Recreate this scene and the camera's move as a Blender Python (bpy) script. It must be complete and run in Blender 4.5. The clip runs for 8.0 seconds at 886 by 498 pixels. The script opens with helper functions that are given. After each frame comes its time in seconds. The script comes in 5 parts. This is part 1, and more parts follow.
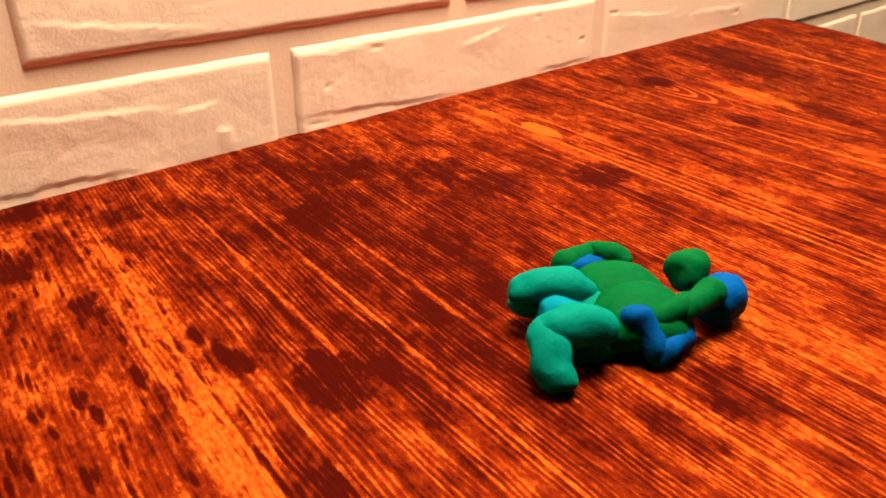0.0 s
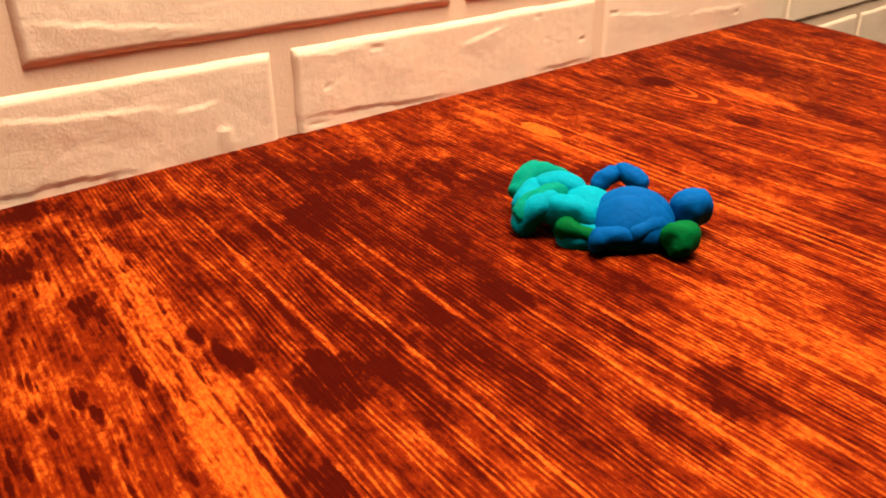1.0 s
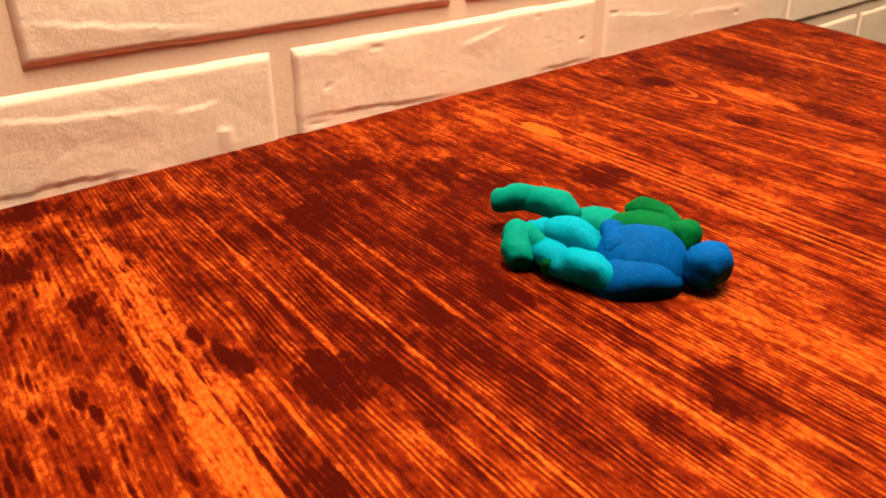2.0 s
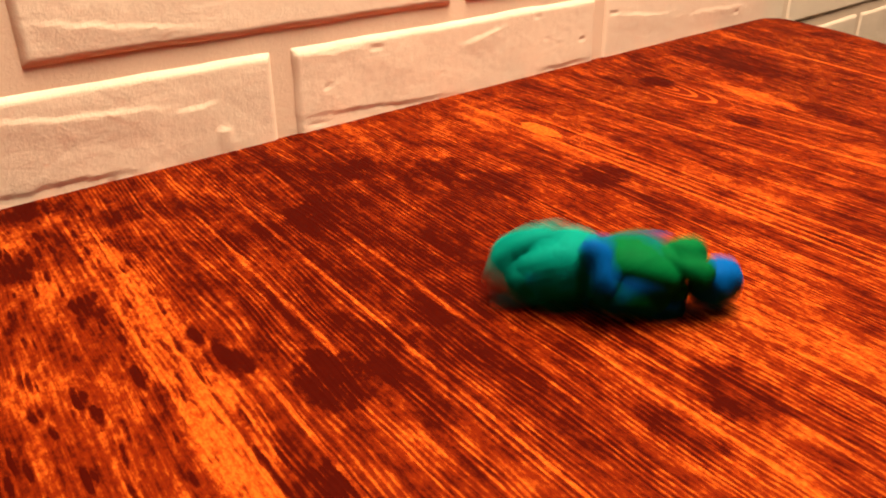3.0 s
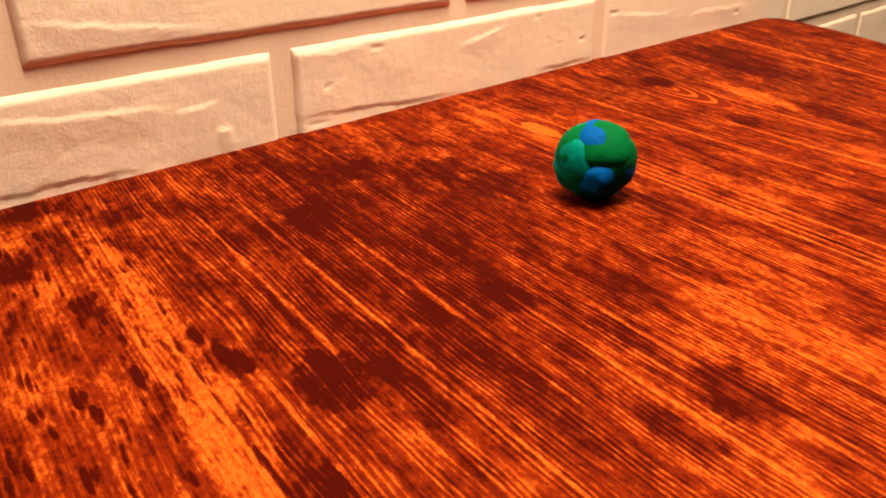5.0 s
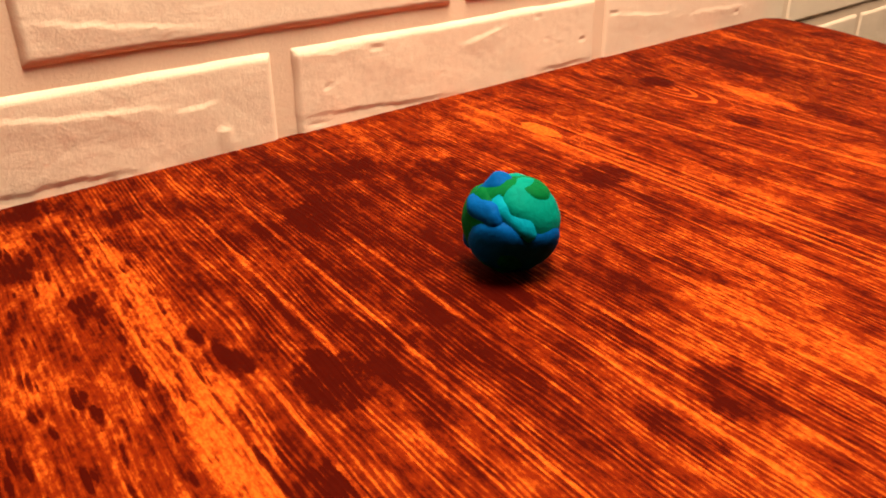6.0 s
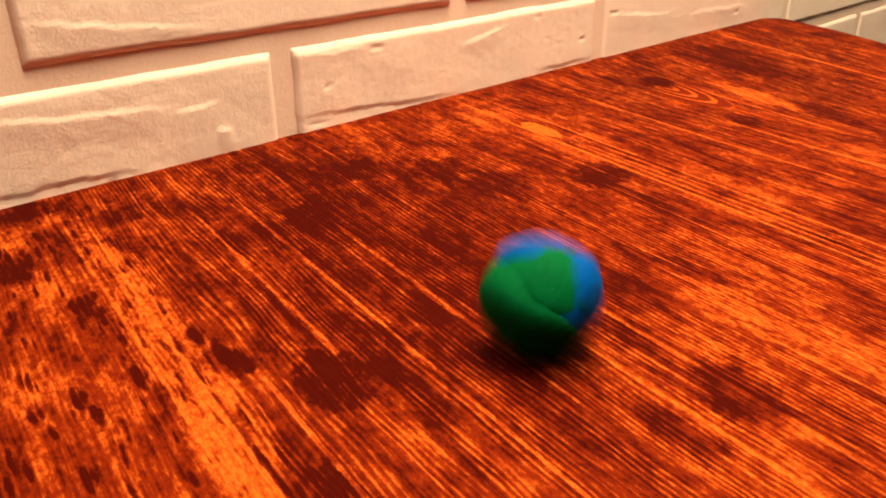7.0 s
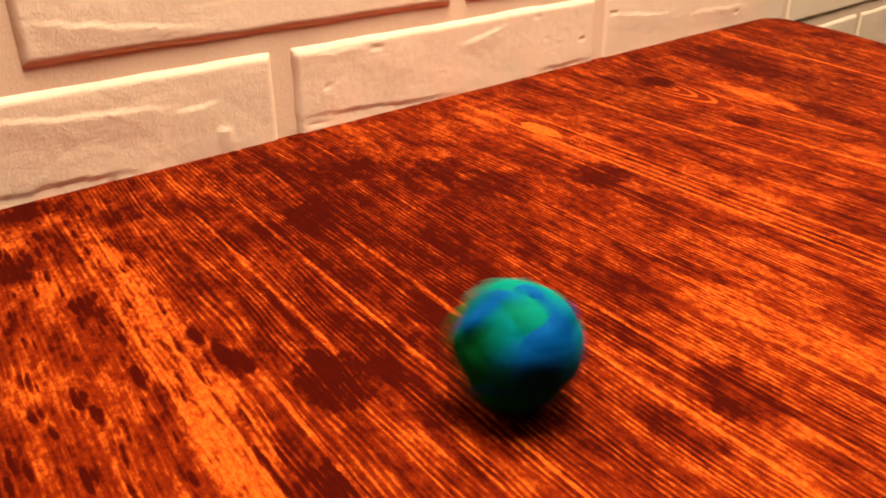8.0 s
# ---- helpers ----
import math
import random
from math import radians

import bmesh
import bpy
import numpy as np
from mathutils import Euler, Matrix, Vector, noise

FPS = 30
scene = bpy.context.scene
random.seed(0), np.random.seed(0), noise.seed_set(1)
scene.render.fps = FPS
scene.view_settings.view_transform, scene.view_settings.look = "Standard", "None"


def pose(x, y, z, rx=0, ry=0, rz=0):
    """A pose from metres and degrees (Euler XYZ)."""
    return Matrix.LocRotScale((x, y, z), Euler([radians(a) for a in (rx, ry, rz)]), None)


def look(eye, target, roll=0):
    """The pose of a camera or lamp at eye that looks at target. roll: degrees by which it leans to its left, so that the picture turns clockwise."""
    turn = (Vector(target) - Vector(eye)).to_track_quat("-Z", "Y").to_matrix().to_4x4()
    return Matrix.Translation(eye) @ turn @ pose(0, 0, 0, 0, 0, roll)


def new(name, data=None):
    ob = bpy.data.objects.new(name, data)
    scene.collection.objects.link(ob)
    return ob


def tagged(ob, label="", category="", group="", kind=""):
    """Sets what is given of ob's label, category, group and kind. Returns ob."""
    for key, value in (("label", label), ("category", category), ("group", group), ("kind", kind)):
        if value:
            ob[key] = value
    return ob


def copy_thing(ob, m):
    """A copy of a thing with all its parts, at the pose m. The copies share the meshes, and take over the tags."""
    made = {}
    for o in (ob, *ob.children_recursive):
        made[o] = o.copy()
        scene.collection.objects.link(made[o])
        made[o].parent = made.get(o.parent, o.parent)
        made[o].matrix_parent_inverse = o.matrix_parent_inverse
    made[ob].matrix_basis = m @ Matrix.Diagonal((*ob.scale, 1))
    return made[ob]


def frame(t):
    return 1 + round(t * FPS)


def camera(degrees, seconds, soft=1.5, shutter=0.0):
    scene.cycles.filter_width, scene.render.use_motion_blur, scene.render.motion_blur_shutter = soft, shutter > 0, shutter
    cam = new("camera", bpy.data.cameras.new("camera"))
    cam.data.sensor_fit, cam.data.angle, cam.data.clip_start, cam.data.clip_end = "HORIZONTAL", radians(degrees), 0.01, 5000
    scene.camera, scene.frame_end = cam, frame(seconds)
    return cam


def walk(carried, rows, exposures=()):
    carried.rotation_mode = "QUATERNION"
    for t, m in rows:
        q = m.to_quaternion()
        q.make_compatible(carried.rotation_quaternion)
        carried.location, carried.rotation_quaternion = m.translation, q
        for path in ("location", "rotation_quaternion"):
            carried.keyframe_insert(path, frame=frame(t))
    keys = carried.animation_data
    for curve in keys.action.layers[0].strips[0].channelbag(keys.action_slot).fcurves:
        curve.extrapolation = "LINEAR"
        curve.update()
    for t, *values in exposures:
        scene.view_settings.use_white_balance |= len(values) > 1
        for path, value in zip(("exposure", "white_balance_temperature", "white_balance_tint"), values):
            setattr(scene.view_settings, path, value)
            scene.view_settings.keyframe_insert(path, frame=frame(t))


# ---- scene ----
cam = camera(59.13, 8.0, soft=1.9, shutter=2.0)
CAM = pose(0, -0.3353, 0.1178, 64.708, 0.769, -43.433)
walk(cam, [(0, CAM), (8.0, CAM)], exposures=[(0, 0.12), (0.5, 0.14), (1.0, 0.06), (3.0, 0.03), (6.0, 0.03), (7.5, 0.0), (8.0, -0.05)])

# ---- light: a warm lamp over the table and an added fill to its right, both out of view, in a closed room
world = bpy.data.worlds.new("room_air")
scene.world = world
world.use_nodes = True
world.node_tree.nodes["Background"].inputs[0].default_value = (1.0, 0.8, 0.6, 1)
world.node_tree.nodes["Background"].inputs[1].default_value = 0.012

# overhead light first, then a fill added to brighten the right side
UNSEEN_LAMPS = [(0.29, -0.18, 0.80, 20.0), (1.10, -0.36, 0.80, 8.0)]
for lx, ly, lz, watts in UNSEEN_LAMPS:
    lamp = bpy.data.lights.new("unseen_lamp_light", "AREA")
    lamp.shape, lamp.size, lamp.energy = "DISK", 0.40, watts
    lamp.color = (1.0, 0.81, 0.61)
    new("unseen_lamp_light", lamp).matrix_world = look((lx, ly, lz), (lx, ly + 0.08, 0))


# ---- node helpers
class Nodes:
    def __init__(self, name):
        self.mat = bpy.data.materials.new(name)
        self.mat.use_nodes = True
        self.tree = self.mat.node_tree
        self.bsdf = self.tree.nodes["Principled BSDF"]
        self.coord = self.tree.nodes.new("ShaderNodeTexCoord").outputs["Object"]

    def put(self, socket, value):
        if isinstance(value, bpy.types.NodeSocket):
            self.tree.links.new(value, socket)
        elif isinstance(value, tuple) and len(value) == 3 and socket.type == "RGBA":
            socket.default_value = (*value, 1)
        else:
            socket.default_value = value

    def math(self, op, a, b=0.0, c=0.0, clamp=False):
        n = self.tree.nodes.new("ShaderNodeMath")
        n.operation, n.use_clamp = op, clamp
        for s, v in zip(n.inputs, (a, b, c)):
            self.put(s, v)
        return n.outputs[0]

    def split(self, v):
        n = self.tree.nodes.new("ShaderNodeSeparateXYZ")
        self.put(n.inputs[0], v)
        return n.outputs

    def join(self, x, y, z=0.0):
        n = self.tree.nodes.new("ShaderNodeCombineXYZ")
        for s, v in zip(n.inputs, (x, y, z)):
            self.put(s, v)
        return n.outputs[0]

    def noise(self, v, scale=1.0, detail=3.0, rough=0.55, distortion=0.0):
        n = self.tree.nodes.new("ShaderNodeTexNoise")
        self.put(n.inputs["Vector"], v)
        for k, w in (("Scale", scale), ("Detail", detail), ("Roughness", rough), ("Distortion", distortion)):
            n.inputs[k].default_value = w
        return n.outputs["Fac"]

    def ramp(self, v, lo, hi, a=0.0, b=1.0):
        n = self.tree.nodes.new("ShaderNodeMapRange")
        n.interpolation_type = "SMOOTHSTEP"
        for s, w in zip(n.inputs, (v, lo, hi, a, b)):
            self.put(s, w)
        return n.outputs[0]

    def mix(self, f, a, b, blend="MIX"):
        n = self.tree.nodes.new("ShaderNodeMix")
        n.data_type, n.blend_type = "RGBA", blend
        self.put(n.inputs[0], f)
        self.put(n.inputs[6], a)
        self.put(n.inputs[7], b)
        return n.outputs[2]

    def bump(self, height, strength, distance):
        n = self.tree.nodes.new("ShaderNodeBump")
        n.inputs["Strength"].default_value, n.inputs["Distance"].default_value = strength, distance
        self.put(n.inputs["Height"], height)
        self.tree.links.new(n.outputs[0], self.bsdf.inputs["Normal"])

    def done(self, colour, rough, spec=0.5):
        self.put(self.bsdf.inputs["Base Color"], colour)
        self.put(self.bsdf.inputs["Roughness"], rough)
        self.put(self.bsdf.inputs["Specular IOR Level"], spec)
        return self.mat


def stained_wood():
    n = Nodes("stained_pine")
    x, y, _ = n.split(n.coord)
    mul, add, sub = (lambda p, q: n.math("MULTIPLY", p, q)), (lambda p, q: n.math("ADD", p, q)), (lambda p, q: n.math("SUBTRACT", p, q))

    def streaks(across, along, z=0.0, detail=3.0, rough=0.55, distortion=0.0, u=None):
        return n.noise(n.join(mul(u or ug, across), mul(y, along), z), 1.0, detail, rough, distortion)

    # the fibres run from the wall to the front, fan out a little and slant more beside the knot
    slant = n.ramp(x, 0.33, 0.47, 0.13, 0.33)
    u = n.math("DIVIDE", sub(x, mul(y, slant)), add(1.0, mul(y, 0.25)))
    ug = add(u, mul(sub(streaks(26, 9, detail=2, u=u), 0.5), 0.008))
    ug = add(ug, mul(sub(streaks(120, 40, 4.0, 2, u=u), 0.5), 0.0012))
    fine = streaks(560, 15, detail=4, rough=0.65)
    blotch = streaks(62, 30, 7.0, 6, 0.62, 0.3)
    wide = streaks(17, 9, 1.0, 2, u=u)
    fleck = streaks(260, 110, 9.0, 5, 0.68)
    mottle = streaks(700, 330, 11.0, 4, 0.75)
    # growth rings: narrow bright lines, closer together here and there
    phase = add(mul(ug, 3300), mul(streaks(34, 5, 12.0, 2), 24.0))
    rings = n.math("MULTIPLY_ADD", n.math("SINE", phase), 0.5, 0.5)
    rings = mul(n.math("POWER", rings, 2.0), n.ramp(streaks(210, 16, 13.0, 3), 0.34, 0.60))
    # how dark the wood is, mostly from stain: 0 bare orange, 1 dark
    dark = add(mul(sub(blotch, 0.5), 2.9), mul(sub(fine, 0.5), 2.6))
    dark = add(dark, mul(sub(wide, 0.5), 1.1))
    dark = add(dark, mul(sub(fleck, 0.5), 2.6))
    dark = add(dark, mul(sub(mottle, 0.5), 1.5))
    dark = add(dark, 0.89)
    wob = mul(sub(n.noise(n.join(mul(u, 230), mul(y, 110), 2.0), detail=5, rough=0.65), 0.5), 5.0)

    def spot(bx, by, rx, ry):
        return add(n.math("POWER", n.math("DIVIDE", n.math("ABSOLUTE", sub(u, bx)), rx), 2.0),
                   n.math("POWER", n.math("DIVIDE", n.math("ABSOLUTE", sub(y, by)), ry), 2.0))

    for bx, by, rx, ry, amount in STAINS_AND_TONES:
        dark = add(dark, n.ramp(add(spot(bx, by, rx, ry), wob), 2.0, 0.2, 0.0, amount))
    # short dark flecks in the open-pored sapwood, rarer elsewhere
    cells = n.tree.nodes.new("ShaderNodeTexVoronoi")
    cells.inputs["Scale"].default_value = 1.0
    n.put(cells.inputs["Vector"], n.join(add(mul(ug, 380), mul(wob, 0.16)), add(mul(y, 70), mul(wob, 0.16))))
    size = n.split(cells.outputs["Color"])[0]
    band = n.ramp(u, 0.112, 0.096, 0.12, 0.44)
    hit = n.ramp(sub(cells.outputs["Distance"], mul(size, band)), 0.14, -0.14)
    dark = add(dark, mul(hit, n.ramp(u, 0.118, 0.10, 0.35, 1.1)))
    # bright lines between the growth rings
    dark = sub(dark, mul(rings, n.ramp(u, 0.085, 0.115, 0.35, 0.85)))
    for lx, half, y0, y1, amount in BRIGHT_LINES:
        near = n.ramp(n.math("ABSOLUTE", sub(add(u, mul(wob, 0.0003)), lx)), half, half * 0.35)
        run = mul(n.ramp(add(y, mul(wob, 0.004)), y0, y0 + 0.02), n.ramp(add(y, mul(wob, 0.004)), y1, y1 - 0.02))
        dark = sub(dark, mul(mul(near, run), amount))
    # a knot: rings that bend round it and open towards the wall
    dk = n.math("SQRT", add(n.math("POWER", n.math("DIVIDE", n.math("ABSOLUTE", sub(u, 0.4630)), 0.0165), 2.0),
                            n.math("POWER", n.math("DIVIDE", n.math("ABSOLUTE", sub(add(y, mul(wob, 0.0012)), -0.080)), 0.046), 2.0)))
    inside = mul(n.ramp(dk, 1.25, 1.0), n.ramp(y, -0.070, -0.088))
    arcs = n.ramp(n.math("SINE", add(mul(dk, 19.0), -2.2)), 0.15, 0.8)
    dark = add(mul(dark, sub(1.0, mul(inside, 0.75))), mul(inside, sub(0.66, mul(arcs, 0.95))))
    # a chip where the bare wood shows
    chip = n.ramp(add(spot(0.3238, -0.0835, 0.0050, 0.0150), mul(wob, 0.3)), 1.25, 0.85)
    dark = sub(dark, mul(chip, 3.0))
    bright = n.mix(n.ramp(mottle, 0.35, 0.65), (0.55, 0.106, 0.010), (0.35, 0.040, 0.0035))
    colour = n.mix(n.ramp(dark, -0.60, 0.62), bright, (0.145, 0.0120, 0.0013))
    colour = n.mix(n.ramp(dark, 0.40, 1.45), colour, n.mix(fleck, (0.026, 0.0010, 0.0004), (0.050, 0.0028, 0.0006)))
    n.bump(add(fine, mul(rings, 0.5)), 0.25, 0.0006)
    return n.done(colour, add(0.46, mul(fine, 0.2)), 0.008)


def painted_brick(name, colour):
    n = Nodes(name)
    grain = n.noise(n.coord, 700, 4, 0.65)
    cloud = n.noise(n.coord, 26, 3)
    pits = n.noise(n.coord, 260, 3, 0.6)
    c = n.mix(n.ramp(cloud, 0.3, 0.7), tuple(v * 0.96 for v in colour), colour)
    c = n.mix(n.math("MULTIPLY", n.ramp(grain, 0.58, 0.75), 0.25), c, tuple(v * w for v, w in zip(colour, (0.82, 0.72, 0.62))))
    n.bump(n.math("ADD", n.math("MULTIPLY", grain, 1.2), n.math("MULTIPLY", pits, 0.8)), 0.26, 0.0009)
    return n.done(c, 0.8, 0.2)


def clay(name, colour):
    n = Nodes(name)
    smear = n.noise(n.coord, 330, 3, 0.55, 0.8)
    fine = n.noise(n.coord, 1600, 2)
    c = n.mix(n.ramp(smear, 0.3, 0.72), tuple(v * 0.85 for v in colour), colour)
    n.bump(n.math("ADD", smear, n.math("MULTIPLY", fine, 0.15)), 0.35, 0.0008)
    return n.done(c, 0.55, 0.012)


def plain(name, colour, rough=0.8):
    n = Nodes(name)
    c = n.mix(n.noise(n.coord, 9, 4), tuple(v * 0.92 for v in colour), colour)
    n.bump(n.noise(n.coord, 180, 3), 0.2, 0.001)
    return n.done(c, rough, 0.3)


# stains and broad tone areas on the table: place along the fibres, half sizes, more or less dark
STAINS_AND_TONES = [
    (0.1250, -0.190, 0.0085, 0.012, 0.9), (0.1400, -0.194, 0.0050, 0.009, 0.6), (0.1850, -0.130, 0.0550, 0.110, 0.45),
    (0.0640, -0.150, 0.0160, 0.150, -0.35), (0.2300, -0.300, 0.0800, 0.060, -0.15), (0.1690, -0.099, 0.0085, 0.013, 0.9),
    (0.1790, -0.088, 0.0060, 0.010, 0.7), (0.3010, -0.1464, 0.0130, 0.012, 1.1), (0.2140, -0.267, 0.0100, 0.012, 0.9),
    (0.4660, -0.069, 0.0130, 0.012, 1.0), (0.1060, -0.041, 0.0100, 0.009, 0.9), (0.2440, -0.091, 0.0140, 0.012, 0.8),
    (0.2100, -0.062, 0.0160, 0.014, 0.8), (0.1960, -0.1916, 0.0060, 0.010, 0.9), (0.1520, -0.186, 0.0050, 0.007, 0.8),
    (0.1672, -0.184, 0.0050, 0.007, 0.7), (0.2110, -0.231, 0.0060, 0.010, 0.7), (0.1870, -0.2657, 0.0060, 0.012, 0.7),
    (0.0645, -0.062, 0.0070, 0.012, 1.2), (0.1055, -0.1608, 0.0020, 0.007, 1.6), (0.1020, -0.1452, 0.0018, 0.005, 1.6),
    (0.1085, -0.1666, 0.0018, 0.006, 1.5), (0.0940, -0.160, 0.0085, 0.110, -0.95), (0.1030, -0.224, 0.0070, 0.010, 1.0),
    (0.2600, -0.268, 0.0140, 0.035, -0.4), (0.2300, -0.250, 0.0200, 0.030, -0.3), (0.5600, -0.060, 0.0250, 0.050, 0.7),
    (0.5150, -0.175, 0.0150, 0.020, 0.6), (0.4450, -0.150, 0.0100, 0.010, 0.8), (0.5050, -0.130, 0.0100, 0.030, -0.9),
    (0.2560, -0.120, 0.0150, 0.016, 0.5), (0.0760, -0.012, 0.0160, 0.010, 0.9),
]

# thin unstained lines along the fibres: place, half width, from y to y, strength
BRIGHT_LINES = [
    (0.3180, 0.0011, -0.40, -0.01, 1.5), (0.3225, 0.0007, -0.40, -0.10, 1.0), (0.3265, 0.0008, -0.40, -0.12, 1.1),
    (0.3310, 0.0007, -0.40, -0.12, 0.9), (0.3360, 0.0010, -0.40, -0.05, 1.0), (0.3050, 0.0010, -0.16, -0.02, 0.9),
    (0.1520, 0.0010, -0.30, -0.06, 1.1), (0.1105, 0.0010, -0.30, -0.17, 1.2), (0.1330, 0.0009, -0.20, -0.05, 0.9),
    (0.0870, 0.0009, -0.30, -0.02, 0.8), (0.0950, 0.0008, -0.24, -0.03, 0.8), (0.1750, 0.0009, -0.26, -0.10, 0.9),
    (0.6230, 0.0022, -0.22, -0.01, 1.2), (0.3900, 0.0016, -0.24, -0.04, 0.9), (0.4300, 0.0018, -0.26, -0.13, 0.9),
    (0.4800, 0.0020, -0.21, -0.05, 0.8), (0.1960, 0.0010, -0.34, -0.18, 0.9), (0.2150, 0.0011, -0.34, -0.20, 0.9),
]

WOOD = stained_wood()
BRICK = painted_brick("cream_painted_brick", (0.94, 0.72, 0.52))
MORTAR = painted_brick("cream_painted_joint", (0.89, 0.65, 0.455))
# room surfaces out of view, dark to hold bounced light down
PLASTER = plain("brown_plaster", (0.13, 0.09, 0.06))
FLOOR = plain("brown_floor", (0.12, 0.07, 0.04), 0.5)
CEILING = plain("grey_ceiling", (0.15, 0.13, 0.11))
METAL = plain("black_metal", (0.03, 0.03, 0.03), 0.4)
GREEN = clay("green_clay", (0.001, 0.110, 0.026))
TEAL = clay("teal_clay", (0.001, 0.215, 0.16))
BLUE = clay("blue_clay", (0.001, 0.080, 0.30))
CYAN = clay("cyan_clay", (0.001, 0.275, 0.38))


# ---- mesh helpers
def part(name, bm, material, parent=None, label="", smooth=True):
    """One mesh object from a bmesh, under a thing or a part."""
    data = bpy.data.meshes.new(name)
    bm.to_mesh(data)
    bm.free()
    data.materials.append(material)
    for p in data.polygons:
        p.use_smooth = smooth
    ob = new(name, data)
    ob.parent = parent
    return tagged(ob, label)


def box(lo, hi, bevel=0.0, segments=2):
    bm = bmesh.new()
    bmesh.ops.create_cube(bm, size=1)
    for v in bm.verts:
        v.co = Vector([a + (c + 0.5) * (b - a) for a, b, c in zip(lo, hi, v.co)])
    if bevel:
        bmesh.ops.bevel(bm, geom=bm.edges[:], offset=bevel, segments=segments, affect="EDGES")
    return bm


# ---- room
BED = -0.0019     # the joints lie this far behind the face of the bricks


def room():
    tagged(part("floor", box((-1.6, -2.6, -0.85), (2.4, 0.2, -0.75)), FLOOR, smooth=False), "plain brown floor below the table", "floor", kind="structure")
    tagged(part("ceiling", box((-1.6, -2.6, 1.65), (2.4, 0.2, 1.75)), CEILING, smooth=False), "plain grey ceiling", "ceiling", kind="structure")
    tagged(part("wall_west", box((-1.7, -2.6, -0.75), (-1.6, 0.2, 1.65)), PLASTER, smooth=False), "plain brown plaster wall", "wall", kind="structure")
    tagged(part("wall_east", box((2.4, -2.6, -0.75), (2.5, 0.2, 1.65)), PLASTER, smooth=False), "plain brown plaster wall", "wall", kind="structure")
    tagged(part("wall_south", box((-1.6, -2.7, -0.75), (2.4, -2.6, 1.65)), PLASTER, smooth=False), "plain brown plaster wall", "wall", kind="structure")


def joint_bed():
    """The wall behind the bricks, which shows in the joints."""
    return box((-1.6, -BED, -0.75), (2.4, 0.2, 1.65))


# low ridges on the bricks: from x, z to x, z on the wall, and their height
RIDGES = [
    (0.060, 0.036, 0.150, 0.027, 0.0011), (0.148, 0.025, 0.172, 0.026, 0.0010), (0.168, 0.0125, 0.176, 0.0125, 0.0012),
    (0.092, 0.070, 0.170, 0.060, 0.0009), (0.213, 0.0085, 0.330, 0.0015, -0.0012), (0.212, 0.0400, 0.262, 0.0380, 0.0008),
    (0.330, 0.030, 0.372, 0.036, 0.0009), (0.055, 0.0060, 0.130, 0.0020, -0.0012), (0.480, 0.030, 0.560, 0.022, 0.0008),
    (0.400, 0.0035, 0.460, 0.0030, -0.0012), (0.580, 0.020, 0.680, 0.016, 0.0008),
]


def ridge(x, z):
    """Depth of the ridges at a place on the wall, sunk positive."""
    d = 0.0
    for x0, z0, x1, z1, h in RIDGES:
        t = (x - x0) / (x1 - x0)
        if -0.05 < t < 1.05:
            line = z0 + (z1 - z0) * t + 0.0016 * noise.noise(Vector((x * 55, z0 * 90, 0))) + 0.0006 * noise.noise(Vector((x * 260, z0 * 90, 1)))
            below = line - z
            ends = max(0.0, min(1.0, (t + 0.05) * 3, (1.05 - t) * 3))
            if 0 < below < 0.013:
                d -= 0.55 * h * ends * min(1.0, below / 0.0008) * (1 - below / 0.013)
    return d


def brick_mesh(length, height, seed, fine, middle=(0, 0)):
    """A worn brick: its front faces -y at y = 0, its edges are rounded and chipped."""
    nx, nz = (int(length / 0.0011), int(height / 0.0011)) if fine else (14, 5)
    bm = bmesh.new()
    hx, hz = length / 2, height / 2
    off = Vector((seed * 3.7, seed * 1.3, 0))
    grid = []
    ts = [-1.0] + [-1 + 2 * i / nx for i in range(nx + 1)] + [1.0]
    ss = [-1.0] + [-1 + 2 * i / nz for i in range(nz + 1)] + [1.0]
    for i, a in enumerate(ts):
        row = []
        for j, b in enumerate(ss):
            skirt = i in (0, len(ts) - 1) or j in (0, len(ss) - 1)
            x, z = a * hx, b * hz
            p = Vector((x, 0, z))
            # outline wanders
            wx = 0.0010 * noise.noise(Vector((z * 45, seed * 5.0, a * 2)) + off)
            wz = 0.0009 * noise.noise(Vector((x * 30, seed * 9.0, b * 2)) + off)
            x, z = x + wx * abs(a) ** 6, z + wz * abs(b) ** 6
            chip = max(0.0, noise.noise(Vector((p.x * 38, p.z * 55, 4)) + off) - 0.25) * 0.003
            # the top edge is well rounded, the sides less, the lower edge hardly
            y = 0.0
            for gap, r in ((hz - b * hz, 0.0036), (hz + b * hz, 0.0030 + chip), (hx - abs(a) * hx, 0.0030)):
                if gap < r:
                    y = max(y, 0.0024 * (1 - min(1.0, gap / r) ** 0.7))
            y += 0.00028 * noise.noise(Vector((p.x * 34, p.z * 48, 1)) + off)
            y += 0.00011 * noise.noise(Vector((p.x * 150, p.z * 190, 2)) + off)
            y += 0.00007 * noise.noise(Vector((p.x * 330, p.z * 370, 5)) + off) if fine else 0
            # a few trowel nicks
            s = noise.noise(Vector((p.x * 60, p.z * 210, 8)) + off)
            y += 0.0009 * max(0.0, s - 0.56) / 0.3
            y += ridge(middle[0] + p.x, middle[1] + p.z) if fine else 0
            if skirt:
                y = 0.0125
            row.append(bm.verts.new((x, y, z)))
        grid.append(row)
    for i in range(len(ts) - 1):
        for j in range(len(ss) - 1):
            bm.faces.new((grid[i][j], grid[i + 1][j], grid[i + 1][j + 1], grid[i][j + 1]))
    return bm


